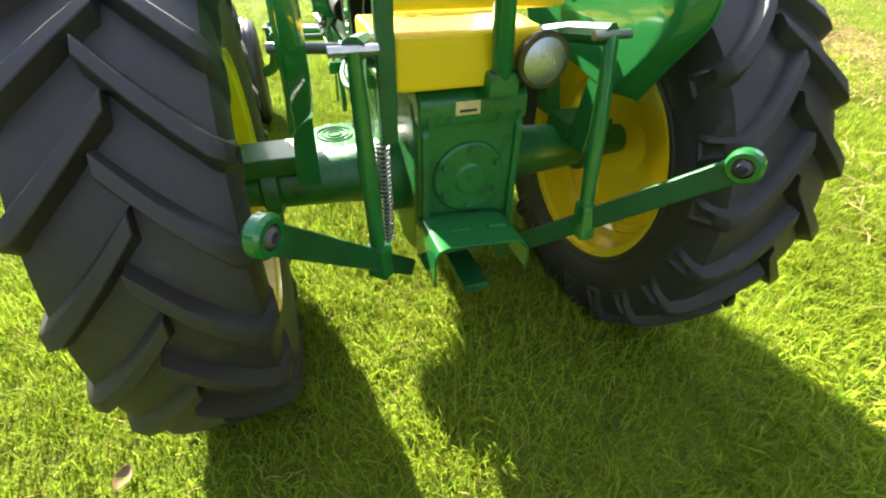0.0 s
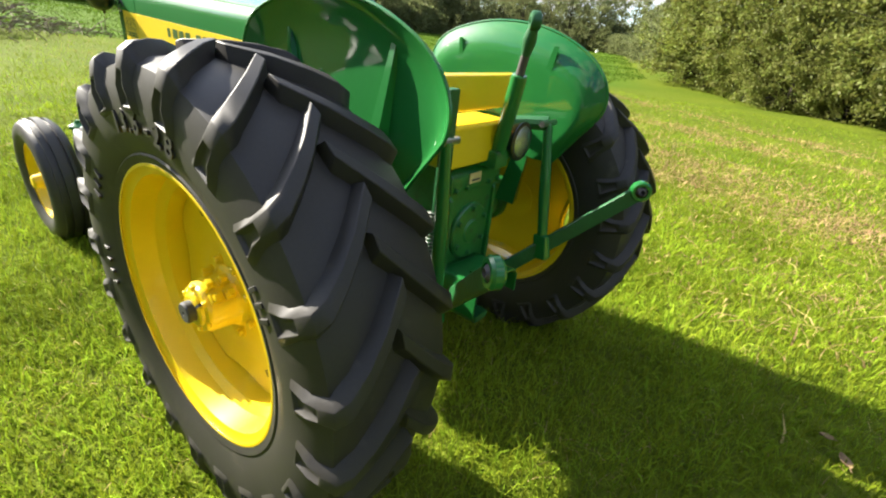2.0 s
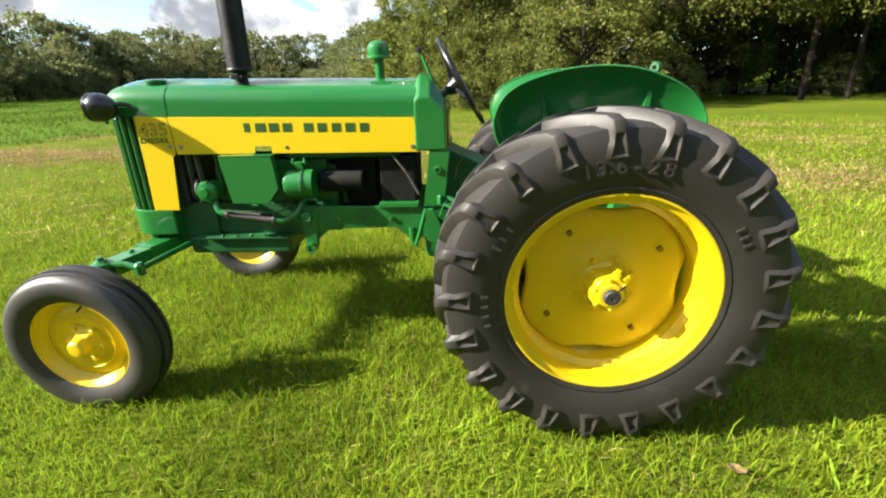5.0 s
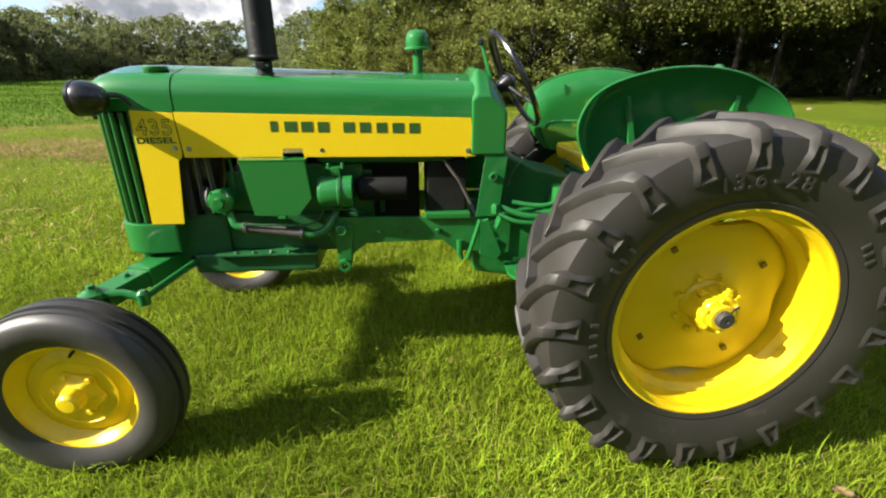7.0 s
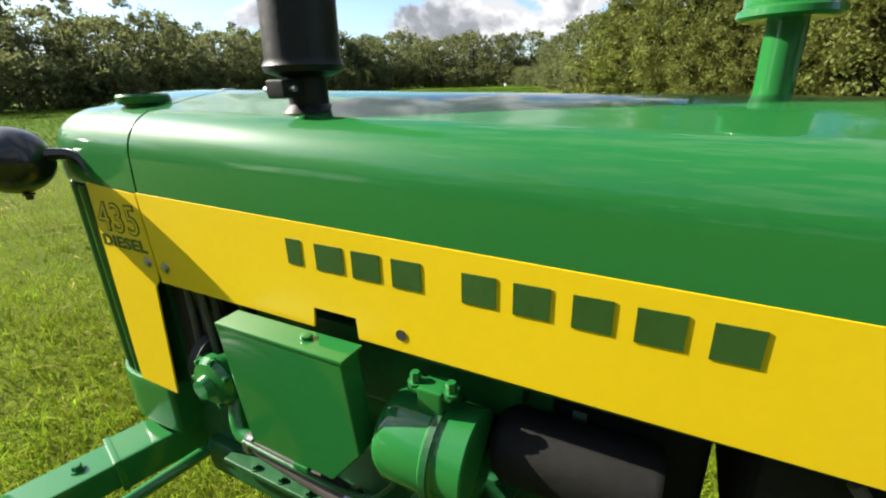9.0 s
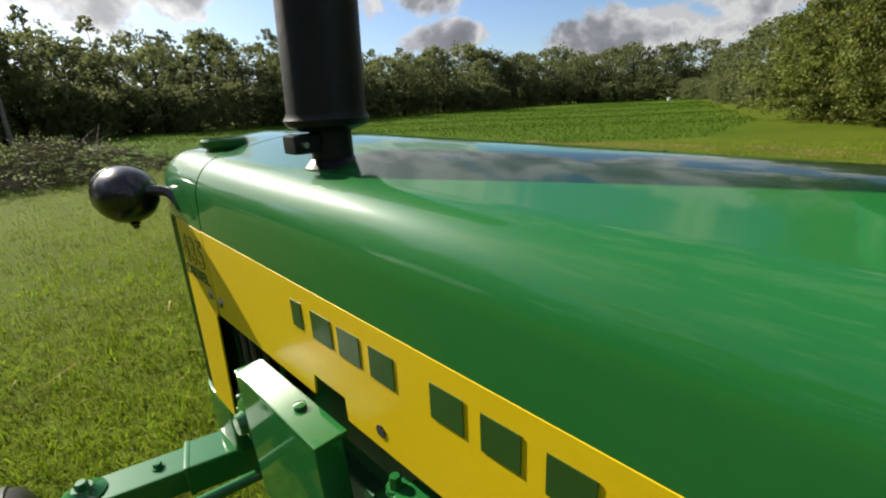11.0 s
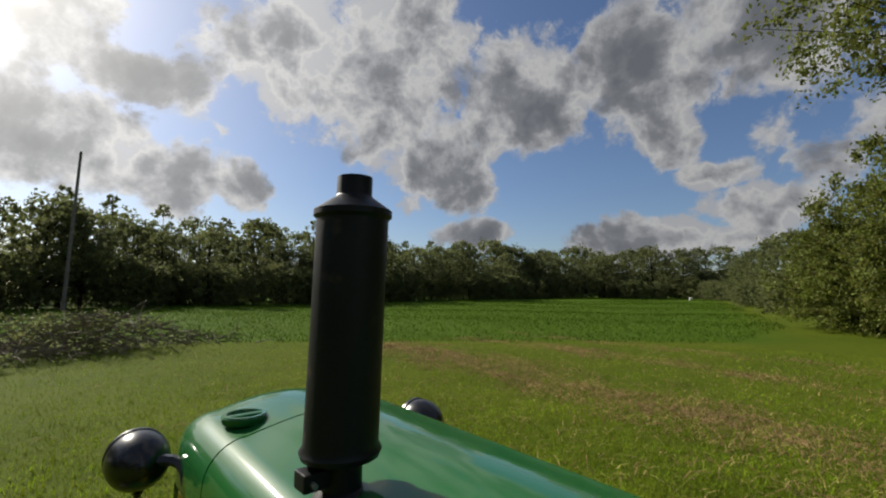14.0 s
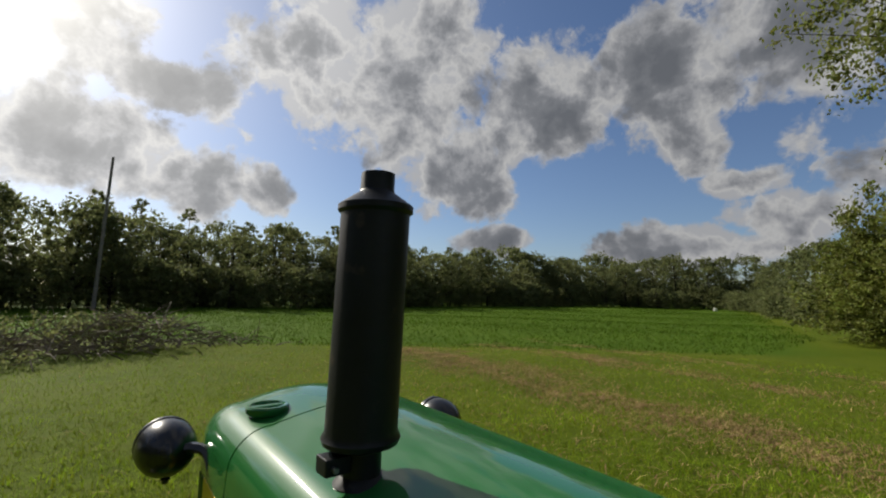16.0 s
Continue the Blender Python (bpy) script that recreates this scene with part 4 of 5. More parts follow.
part("clutch_flange", lathe([(1.115, 0.0), (1.115, 0.155), (1.135, 0.155), (1.135, 0.0)], (X0, 0, 0.86), "y", 36), GREEN_DARK, tractor)
part("stop_rod", tube([(-0.150, 0.855, 1.03), (-0.156, 0.79, 0.945), (-0.158, 0.735, 0.84)], 0.007, 8), HOSE, tractor)

# gear case, axle, step
bm = prism([(0.72, 0.78), (0.30, 0.80), (-0.02, 0.90), (-0.20, 0.93), (-0.24, 0.86), (-0.24, 0.46), (-0.12, 0.40), (0.30, 0.43), (0.72, 0.50)], "x", -0.150, 0.160, 0.03)
case = part("gear_case", bm, GREEN_ROUGH, tractor, "green cast-iron gear case and rear axle centre")
part("rear_flange", lathe([(-0.262, 0.0), (-0.262, 0.040), (-0.256, 0.046), (-0.254, 0.098), (-0.248, 0.104), (-0.236, 0.106)], (0.0, 0, 0.705), "y", 36), GREEN_ROUGH, case)
for k in range(6):
    a = radians(60 * k + 30)
    part("flange_bolt", bolt((0.086 * math.cos(a), -0.254, 0.705 + 0.086 * math.sin(a)), "y", 0.009, -0.012), GREEN_ROUGH, case)
for x in (-0.125, 0.135):
    part("case_rib", prism([(-0.235, 0.50), (-0.235, 0.86), (-0.252, 0.84), (-0.256, 0.52)], "x", x - 0.010, x + 0.010, 0.004), GREEN_ROUGH, case)
part("lift_housing", prism([(-0.255, 0.862), (-0.255, 0.925), (-0.215, 0.955), (0.02, 0.955), (0.02, 0.862)], "x", -0.145, 0.150, 0.012), GREEN_ROUGH, case)
for x in (-0.12, -0.06, 0.07, 0.125):
    part("housing_bolt", bolt((x, -0.255, 0.878), "y", 0.008, -0.012), GREEN_ROUGH, case)
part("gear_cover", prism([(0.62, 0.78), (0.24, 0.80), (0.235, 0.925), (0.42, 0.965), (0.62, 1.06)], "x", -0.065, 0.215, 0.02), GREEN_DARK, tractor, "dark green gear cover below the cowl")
for s in (-1, 1):
    part("axle_housing", lathe([(s * 0.14, 0.13), (s * 0.19, 0.135), (s * 0.20, 0.10), (s * 0.30, 0.085), (s * 0.50, 0.072), (s * 0.51, 0.092), (s * 0.55, 0.092), (s * 0.56, 0.06), (s * 0.70, 0.05)], (0, 0, HUB_Z), "x", 28), GREEN_ROUGH, tractor, "green rear axle housing")
    bm = box((s * 0.50 - 0.09, -0.075, HUB_Z + 0.06), (s * 0.50 + 0.09, 0.055, HUB_Z + 0.115), 0.008)
    part("fender_mount", bm, GREEN_ROUGH, tractor)


def fender(s, back=0.0):
    """A dished plate inside the tyre, its rim curled out over it; the outline runs from the front foot over the arch to the rear point."""
    arch = [(0.300, 1.005), (0.350, 1.065), (0.390, 1.130), (0.404, 1.190), (0.395, 1.240), (0.370, 1.285), (0.335, 1.318), (0.280, 1.347), (0.200, 1.372), (0.100, 1.392), (0.0, 1.398), (-0.100, 1.393), (-0.185, 1.378), (-0.270, 1.350), (-0.355, 1.307), (-0.415, 1.252), (-0.445, 1.190), (-0.442, 1.130), (-0.415, 1.085), (-0.350, 1.000), (-0.286, 0.908)]
    arch = [Vector((0, -0.02 + (y + 0.02) * 0.975 - back, z - 0.004)) for y, z in arch]
    fine = []
    for i in range(len(arch) - 1):
        p0, p1, p2, p3 = arch[max(i - 1, 0)], arch[i], arch[i + 1], arch[min(i + 2, len(arch) - 1)]
        for k in range(3):
            t = k / 3
            fine.append(0.5 * (2 * p1 + (p2 - p0) * t + (2 * p0 - 5 * p1 + 4 * p2 - p3) * t * t + (3 * p1 - p0 - 3 * p2 + p3) * t ** 3))
    fine.append(arch[-1])
    foot_a, foot_b = Vector((0, 0.285 - back, 0.985)), Vector((0, -0.240 - back, 0.908))
    grid = []
    for i, p in enumerate(fine):
        u = i / (len(fine) - 1)
        q = foot_a + (foot_b - foot_a) * u
        row = []
        for j in range(15):
            v = 1 - (1 - j / 14) ** 1.6
            c = q + (p - q) * v
            d = (p - c).length
            x = 0.388 + 0.050 * max(0.0, 1 - d / 0.12) ** 2.0
            row.append((s * x, c.y, c.z))
        grid.append(row)
    f = part("fender", sheet(grid, 0.003), GREEN, tractor, "green shell fender over the rear tyre")
    part("rolled_edge", tube([g[-1] for g in grid], 0.005, 8), GREEN, f)
    # pressed channel stays on the tyre side
    for top, low, w0, w1 in (((0.205, 1.315), (0.100, 0.74), 0.007, 0.034), ((-0.225, 1.325), (-0.120, 0.70), 0.009, 0.046)):
        bm = bmesh.new()
        ends = []
        for (y, z), w, deep in ((top, w0, 0.012), (low, w1, 0.062)):
            x = 0.388 if z > 1.0 else 0.392
            ends.append([bm.verts.new((s * xx, yy, z)) for xx, yy in ((x, y - back - w), (x + deep, y - back - w * 0.6), (x + deep, y - back + w * 0.9), (x, y - back + w))])
        for k in range(4):
            bm.faces.new((ends[0][k], ends[0][(k + 1) % 4], ends[1][(k + 1) % 4], ends[1][k]))
        bm.faces.new(ends[0])
        bm.faces.new(ends[1][::-1])
        part("stay", bm, GREEN, f)
    return f


fender_left = fender(-1)
fender_right = fender(1, 0.035)
part("fender_rail", tube([(0.375, 0.26, 1.10), (0.345, 0.24, 1.13), (0.335, 0.12, 1.135), (0.335, -0.02, 1.13), (0.372, -0.05, 1.10)], 0.009, 10, smooth_steps=5), GREEN, fender_right)

# seat: yellow pan with sides and back
bm = prism([(-0.09, 0.968), (0.195, 0.955), (0.212, 0.962), (0.226, 1.022), (0.215, 1.036), (0.10, 1.040), (-0.09, 1.034)], "x", -0.205, 0.290, 0.010)
seat = part("seat", bm, YELLOW, tractor, "yellow steel seat with a low back")
for y in (0.02, 0.10, 0.17):
    part("seat_ridge", tube([(-0.17, y, 1.037), (0.25, y, 1.037)], 0.006, 8), YELLOW, seat)
part("seat_frame", box((-0.212, -0.09, 0.935), (0.297, 0.205, 0.957), 0.006), GREEN, seat)
part("backrest", box((-0.225, -0.225, 1.115), (0.235, -0.180, 1.228), 0.018), YELLOW, seat)
part("tool_box", box((-0.205, -0.275, 0.960), (0.155, -0.10, 1.085), 0.012), YELLOW, seat)
part("seat_support", box((-0.10, -0.08, 0.86), (0.16, 0.22, 0.93), 0.01), GREEN_ROUGH, tractor)

bm = prism([(-0.16, 0.575), (-0.30, 0.585), (-0.355, 0.56), (-0.385, 0.50), (-0.385, 0.38), (-0.31, 0.20), (-0.16, 0.18)], "z", 0.548, 0.560, 0.004)
step = part("foot_step", bm, GREEN, tractor, "green pressed-steel foot step with raised rings")
for r in (0.025, 0.048, 0.07):
    ring = [(-0.285 + r * math.cos(radians(a)), 0.475 + r * math.sin(radians(a)), 0.561) for a in range(0, 360, 18)]
    part("tread_ring", tube(ring + [ring[0]], 0.004, 6, cap=False), GREEN, step)
part("step_bracket", box((-0.20, 0.26, 0.50), (-0.14, 0.52, 0.548), 0.005), GREEN, step)
pedal = part("clutch_pedal", prism([(0.705, 0.775), (0.665, 0.785), (0.60, 0.63), (0.62, 0.59), (0.70, 0.62)], "x", -0.225, -0.205, 0.004), GREEN, tractor, "green clutch pedal linkage")
part("pedal_arm", tube([(-0.215, 0.70, 0.78), (-0.22, 0.735, 0.66), (-0.22, 0.755, 0.60)], 0.010, 8, smooth_steps=4), GREEN, pedal)
part("pedal_pad", box((-0.255, 0.600, 0.767), (-0.195, 0.650, 0.775), 0.003, turn=Matrix.Translation((-0.23, 0.625, 0.771)) @ Matrix.Rotation(radians(-68), 4, "X") @ Matrix.Translation((0.23, -0.625, -0.771))), GREEN, pedal)
for pts, r in (([(-0.17, 0.60, 0.82), (-0.20, 0.50, 0.79), (-0.20, 0.40, 0.785), (-0.17, 0.30, 0.80)], 0.014), ([(-0.16, 0.55, 0.84), (-0.19, 0.42, 0.83), (-0.18, 0.32, 0.86), (-0.14, 0.28, 0.88)], 0.011), ([(-0.19, 0.62, 0.80), (-0.22, 0.54, 0.77), (-0.22, 0.42, 0.76), (-0.18, 0.32, 0.77)], 0.010)):
    part("hydraulic_line", tube(pts, r, 10, smooth_steps=5), GREEN_ROUGH, tractor)
part("wire_loop", tube([(-0.10, 0.56, 0.90), (-0.12, 0.54, 0.98), (-0.12, 0.47, 1.05), (-0.10, 0.44, 1.06)], 0.0025, 6, smooth_steps=6), STEEL, tractor)
part("hydraulic_valve", box((-0.18, 0.24, 0.80), (-0.06, 0.36, 0.90), 0.012), GREEN_ROUGH, tractor)
part("valve_cap", lathe([(0, 0.0), (0, 0.020), (0.03, 0.020), (0.04, 0.012), (0.04, 0.0)], (-0.185, 0.63, 0.80), "z", 6), GREEN, tractor)
for y in (0.78, 0.62):
    part("drain_plug", tube([(-0.155, y, 0.67), (-0.155, y, 0.60), (-0.165, y - 0.01, 0.575)], [0.018, 0.014, 0.010], 10), GREEN_ROUGH, tractor)

# front axle
bm = box((-0.10, 1.99, 0.55), (0.22, 2.20, 0.66), 0.02)
axle = part("front_axle", bm, GREEN_ROUGH, tractor, "green adjustable front axle")
for s, kx, ky in ((-1, -0.462, 2.188), (1, 0.602, 2.08)):
    x_in = X0 + s * 0.10
    a = Vector((x_in, 2.06, 0.585))
    b = Vector((kx - s * 0.02, ky - 0.005, 0.574))
    d = (b - a)
    rot = d.to_track_quat("X", "Z").to_matrix().to_4x4()
    L = d.length
    arm = part("axle_arm", box((0, -0.048, -0.034), (L, 0.048, 0.034), 0.006, turn=Matrix.Translation(a) @ rot), GREEN, axle)
    part("axle_sleeve", box((0, -0.056, -0.042), (L * 0.55, 0.056, 0.042), 0.008, turn=Matrix.Translation(a) @ rot), GREEN, axle)
    part("king_pin", lathe([(0.42, 0.030), (0.44, 0.036), (0.588, 0.036), (0.598, 0.046), (0.613, 0.046), (0.621, 0.030), (0.628, 0.022), (0.628, 0.0)], (kx, ky, 0), "z", 24), GREEN, axle)
    part("spindle", tube([(kx, ky, 0.47), (kx + s * 0.02, ky, 0.36), (kx + s * 0.10, ky, 0.322), (kx + s * 0.19, ky, 0.322)], [0.032, 0.034, 0.034, 0.028], 14, smooth_steps=4), GREEN_ROUGH, axle)
    for k in (0.70,):
        p = a + d * k
        part("axle_bolt", bolt((p.x, p.y, p.z + (0.042 if k < 0.55 else 0.034)), "z", 0.010, 0.014), GREEN, axle)
    part("clamp_plate", box((L * 0.53, -0.057, -0.0435), (L * 0.565, 0.057, 0.0435), 0.004, turn=Matrix.Translation(a) @ rot), GREEN, axle)
    part("pin_nut", bolt((kx, ky, 0.625), "z", 0.014, 0.018), GREEN, axle)
    part("steering_arm", tube([(kx, ky, 0.602), (kx - s * 0.015, ky - 0.10, 0.598), (kx - s * 0.01, ky - 0.17, 0.578)], [0.020, 0.016, 0.018], 10), GREEN, axle)
    part("tie_rod", tube([(kx - s * 0.01, ky - 0.17, 0.578), (X0 - s * 0.02, 1.91, 0.60)], 0.015, 12), GREEN, axle)
    part("rod_end", lathe([(0.553, 0.0), (0.553, 0.022), (0.598, 0.022), (0.610, 0.012), (0.610, 0.0)], (kx - s * 0.01, ky - 0.17, 0), "z", 14), GREEN, axle)
part("pivot_hanger", prism([(-0.06, 0.66), (0.18, 0.66), (0.14, 0.50), (-0.02, 0.50)], "y", 1.95, 2.00, 0.01), GREEN_ROUGH, tractor)

# rear linkage
for s, end in ((-1, (-0.520, -0.660, 0.910)), (1, (0.442, -0.688, 0.905))):
    p0, p1 = Vector((s * 0.15, -0.17, 0.355)), Vector(end)
    d = p1 - p0
    rot = d.to_track_quat("Y", "Z").to_matrix().to_4x4()
    L = d.length
    bm = box((-0.011, 0, -0.030), (0.011, L - 0.030, 0.026), 0.006, turn=Matrix.Translation(p0) @ rot)
    arm = part("lift_arm", bm, GREEN_DARK, tractor, "dull dark green three-point lift arm with ball end")
    m = Matrix.Translation(p0) @ rot @ Matrix.Translation((0, L - 0.02, 0))
    ringb = lathe([(-0.016, 0.022), (-0.016, 0.032), (-0.009, 0.038), (0.009, 0.038), (0.016, 0.032), (0.016, 0.022)], (0, 0, 0), "x", 28, closed=True)
    bmesh.ops.transform(ringb, matrix=m, verts=ringb.verts)
    part("arm_eye", ringb, GREEN, arm)
    ballb = lathe([(-0.022, 0.011), (-0.014, 0.019), (0, 0.0225), (0.014, 0.019), (0.022, 0.011)], (0, 0, 0), "x", 20, closed=True)
    bmesh.ops.transform(ballb, matrix=m, verts=ballb.verts)
    part("ball", ballb, HOSE, arm, "bare steel ball joint")
    top = Vector((s * 0.30, -0.33, 1.075))
    low = p0 + d * (0.36 if s < 0 else 0.47)
    link = part("lift_link", tube([low, low + (top - low) * 0.5, top], [0.019, 0.022, 0.016], 12), GREEN, tractor, "green lift link rod")
    part("link_fork", box((-0.022, -0.03, -0.05), (0.022, 0.03, 0.05), 0.008, turn=Matrix.Translation(low) @ (top - low).to_track_quat("Z", "Y").to_matrix().to_4x4()), GREEN, link)
    part("rocker_arm", tube([(s * 0.20, -0.10, 1.02), (s * 0.26, -0.22, 1.06), top], [0.030, 0.024, 0.026], 10), GREEN_DARK, tractor)
    part("link_pin", tube([top - Vector((0.05, 0, 0)), top + Vector((0.05, 0, 0))], 0.011, 10), STEEL, link)
part("rock_shaft", tube([(-0.24, -0.09, 1.005), (0.25, -0.09, 1.005)], 0.035, 18), GREEN_DARK, tractor)
part("upright_bar", box((-0.246, -0.29, 0.85), (-0.205, -0.262, 1.20), 0.005), GREEN_DARK, tractor, "dark green drilled upright")
part("cross_bar", tube([(-0.46, -0.19, 1.055), (-0.18, -0.26, 1.055)], 0.012, 12), DULL_STEEL, tractor)
# coil spring
coil = [(-0.243 + 0.017 * math.cos(2 * math.pi * k / 10), -0.27 + 0.017 * math.sin(2 * math.pi * k / 10), 0.555 + 0.0122 * k / 10 * 1.0) for k in range(0, 241)]
part("coil_spring", tube(coil, 0.0032, 6), DULL_STEEL, tractor, "bare steel coil spring")
part("spring_rod", tube([(-0.243, -0.27, 0.50), (-0.240, -0.27, 0.93)], 0.007, 10), GREEN_DARK, tractor)
# power take-off guard
out = [(-0.152, 0.46), (-0.150, 0.572), (-0.138, 0.594), (-0.114, 0.602), (0.080, 0.586), (0.112, 0.573), (0.128, 0.545), (0.132, 0.46)]
inner = [(x * 0.96, z - 0.007) for x, z in out[::-1]]
guard = part("shaft_guard", prism([(-0.152, 0.475)] + out[1:-1] + [(0.131, 0.475), (0.125, 0.475)] + inner[1:-1] + [(-0.145, 0.475)], "y", -0.410, -0.235, 0.002), GREEN, tractor, "green bent-steel power shaft guard")
part("guard_flange", prism(out, "y", -0.262, -0.238, 0.002), GREEN_ROUGH, guard)
for x0, x1 in ((-0.085, -0.025), (0.030, 0.085)):
    part("guard_rib", tube([(x0, -0.335, 0.603 - 0.08 * (x0 + 0.114)), (x1, -0.335, 0.603 - 0.08 * (x1 + 0.114))], 0.006, 8), GREEN, guard)
part("power_shaft", tube([(0, -0.16, 0.52), (0, -0.33, 0.52)], 0.022, 14), STEEL, tractor)
part("drawbar", box((-0.040, -0.36, 0.372), (0.040, 0.10, 0.402), 0.006), GREEN_DARK, tractor, "dark green drawbar")
# rear work lamp
at = (0.135, -0.300, 1.025)
lamp = part("work_lamp", lathe([(0.070, 0.0), (0.062, 0.022), (0.04, 0.045), (0.0, 0.060), (-0.012, 0.066), (-0.022, 0.066), (-0.026, 0.060)], at, "y", 32), BLACK, tractor, "round black rear work lamp")
part("lens", lathe([(-0.022, 0.060), (-0.030, 0.045), (-0.034, 0.02), (-0.035, 0.0)], at, "y", 28), LENS_GLASS, lamp, "clear glass lens")
part("lamp_bracket", tube([(0.135, -0.28, 0.965), (0.135, -0.20, 0.93)], 0.010, 8), GREEN_DARK, lamp)
foot, head = Vector((0.050, -0.285, 0.985)), Vector((-0.020, -0.376, 1.385))
way = (head - foot).normalized()
link = part("top_link", tube([foot, foot + way * 0.14, foot + way * 0.262, foot + way * 0.268], [0.025, 0.025, 0.025, 0.021], 18), GREEN, tractor, "green upright top link tube")
part("link_screw", tube([foot + way * 0.26, foot + way * 0.345], 0.013, 12), HOSE, link)
bm = tube([foot + way * 0.325, foot + way * 0.365, foot + way * 0.395], [0.014, 0.020, 0.015], 14)
eye = lathe([(-0.014, 0.010), (-0.014, 0.022), (-0.008, 0.026), (0.008, 0.026), (0.014, 0.022), (0.014, 0.010)], (0, 0, 0), "y", 24, closed=True)
bmesh.ops.transform(eye, matrix=Matrix.Translation(head) @ Matrix.Rotation(radians(40), 4, "Z"), verts=eye.verts)
part("link_eye", join(bm, eye), GREEN_DARK, link)
part("top_link_bracket", box((0.01, -0.31, 0.94), (0.09, -0.20, 1.0), 0.01), GREEN_ROUGH, tractor)
part("warning_decal", box((-0.052, -0.259, 0.890), (0.014, -0.255, 0.925), 0.001), DECAL_TAN, tractor, "small tan warning decal")
part("decal_bars", box((-0.042, -0.2605, 0.898), (0.004, -0.2595, 0.905), 0.0), SOOT, tractor)
part("quadrant_lever", tube([(0.10, 0.02, 1.00), (0.02, -0.16, 1.06), (-0.02, -0.21, 1.065)], 0.008, 8), STEEL, tractor)


# ---- the field ----
def spaced(far):
    near = np.arange(-8, 8.01, 0.4)
    out = 8 + np.cumsum(0.4 * 1.16 ** np.arange(1, 60))
    out = out[out < far]
    return np.concatenate([-out[::-1], near, out])


def terrain(x, y):
    """Gentle unevenness, level under the tractor."""
    d = math.hypot(x, y - 1)
    f = min(1.0, max(0.0, (d - 2.5) / 6.0))
    return f * (0.10 * math.sin(x * 0.21 + 0.5) * math.cos(y * 0.17) + 0.05 * math.sin(x * 0.5 + y * 0.37)) + 0.004 * max(0.0, min(60.0, d - 18))


bm = bmesh.new()
axis_x = spaced(1500)
rows = [[bm.verts.new((x, y, terrain(x, y))) for x in axis_x] for y in axis_x]
for a, b in zip(rows, rows[1:]):
    for i in range(len(a) - 1):
        bm.faces.new((a[i], a[i + 1], b[i + 1], b[i]))
ground = part("ground", bm, LAWN)
tagged(ground, "mown lawn with dry patches reaching to the woods", "ground", kind="structure")

rng = np.random.default_rng(7)


def blades(name, xs, ys, height, width, mat, label, lean=0.6, bend=0.5):
    """Bent tapering blades, one mesh."""
    n = len(xs)
    z = np.array([terrain(x, y) for x, y in zip(xs, ys)])
    h = height * rng.lognormal(0, 0.32, n)
    w = width * rng.uniform(0.6, 1.3, n)
    a = rng.uniform(0, 2 * np.pi, n)
    le = rng.normal(0, lean, (n, 2))
    side = np.stack([np.cos(a), np.sin(a), np.zeros(n)], 1) * w[:, None] / 2
    root = np.stack([xs, ys, z - 0.004], 1)
    mid = root + np.stack([le[:, 0] * h * 0.35, le[:, 1] * h * 0.35, h * 0.62], 1)
    tip = root + np.stack([le[:, 0] * h * (0.7 + bend), le[:, 1] * h * (0.7 + bend), h * np.clip(1.0 - 0.25 * np.hypot(le[:, 0], le[:, 1]), 0.35, 1)], 1)
    v = np.stack([root - side, root + side, mid + side * 0.8, mid - side * 0.8, tip], 1).reshape(-1, 3)
    base = np.arange(n) * 5
    quads = np.stack([base, base + 1, base + 2, base + 3], 1)
    tris = np.stack([base + 3, base + 2, base + 4], 1)
    loops = np.concatenate([quads.ravel(), tris.ravel()])
    starts = np.concatenate([np.arange(n) * 4, 4 * n + np.arange(n) * 3])
    me = bpy.data.meshes.new(name)
    me.vertices.add(len(v))
    me.vertices.foreach_set("co", v.astype(np.float32).ravel())
    me.loops.add(len(loops))
    me.loops.foreach_set("vertex_index", loops.astype(np.int32))
    me.polygons.add(len(starts))
    me.polygons.foreach_set("loop_start", starts.astype(np.int32))
    me.update(calc_edges=True)
    me.materials.append(mat)
    return tagged(new(name, me), label, "grass", kind="stuff")


def band(n, r0, r1, x_c=0.0, y_c=1.0, power=1.0):
    r = r0 + (r1 - r0) * rng.uniform(0, 1, n) ** power
    a = rng.uniform(-math.pi, math.pi, n)
    return x_c + r * np.cos(a), y_c + r * np.sin(a)


def thinning(n, reach, x_c=0.2, y_c=0.7):
    """Points dense near the tractor, thinning evenly outwards."""
    a, u = rng.uniform(-math.pi, math.pi, n), rng.uniform(0, 1, n)
    r = reach * np.sqrt(u / (1.12 - u))
    return x_c + r * np.cos(a), y_c + r * np.sin(a)


xs, ys = thinning(250000, 3.2)
blades("grass", xs, ys, 0.048, 0.0042, BLADE, "short bright green mown grass")
k_tuft = 3200
tx, ty = thinning(k_tuft, 3.2)
pick = rng.integers(0, k_tuft, 30000)
blades("grass_tufts", tx[pick] + rng.normal(0, 0.05, 30000), ty[pick] + rng.normal(0, 0.05, 30000), 0.076, 0.0042, BLADE, "longer tufts of green grass", lean=0.45)
k_dry = 1400
tx, ty = thinning(k_dry, 3.4)
pick = rng.integers(0, k_dry, 13000)
xs, ys = tx[pick] + rng.normal(0, 0.10, 13000), ty[pick] + rng.normal(0, 0.10, 13000)
blades("dry_grass", xs, ys, 0.036, 0.0030, STRAW, "dry straw-coloured clippings in the grass", lean=1.0, bend=0.7)
xs, ys = band(110000, 2.0, 16.0, power=1.15)
blades("grass_beyond", xs, ys, 0.055, 0.010, BLADE, "mown grass further out", lean=0.6)
xs, ys = band(30000, 2.5, 14.0, power=1.2)
keep = rng.uniform(0, 1, len(xs)) < np.where(xs > 1.5, 0.7, 0.07)
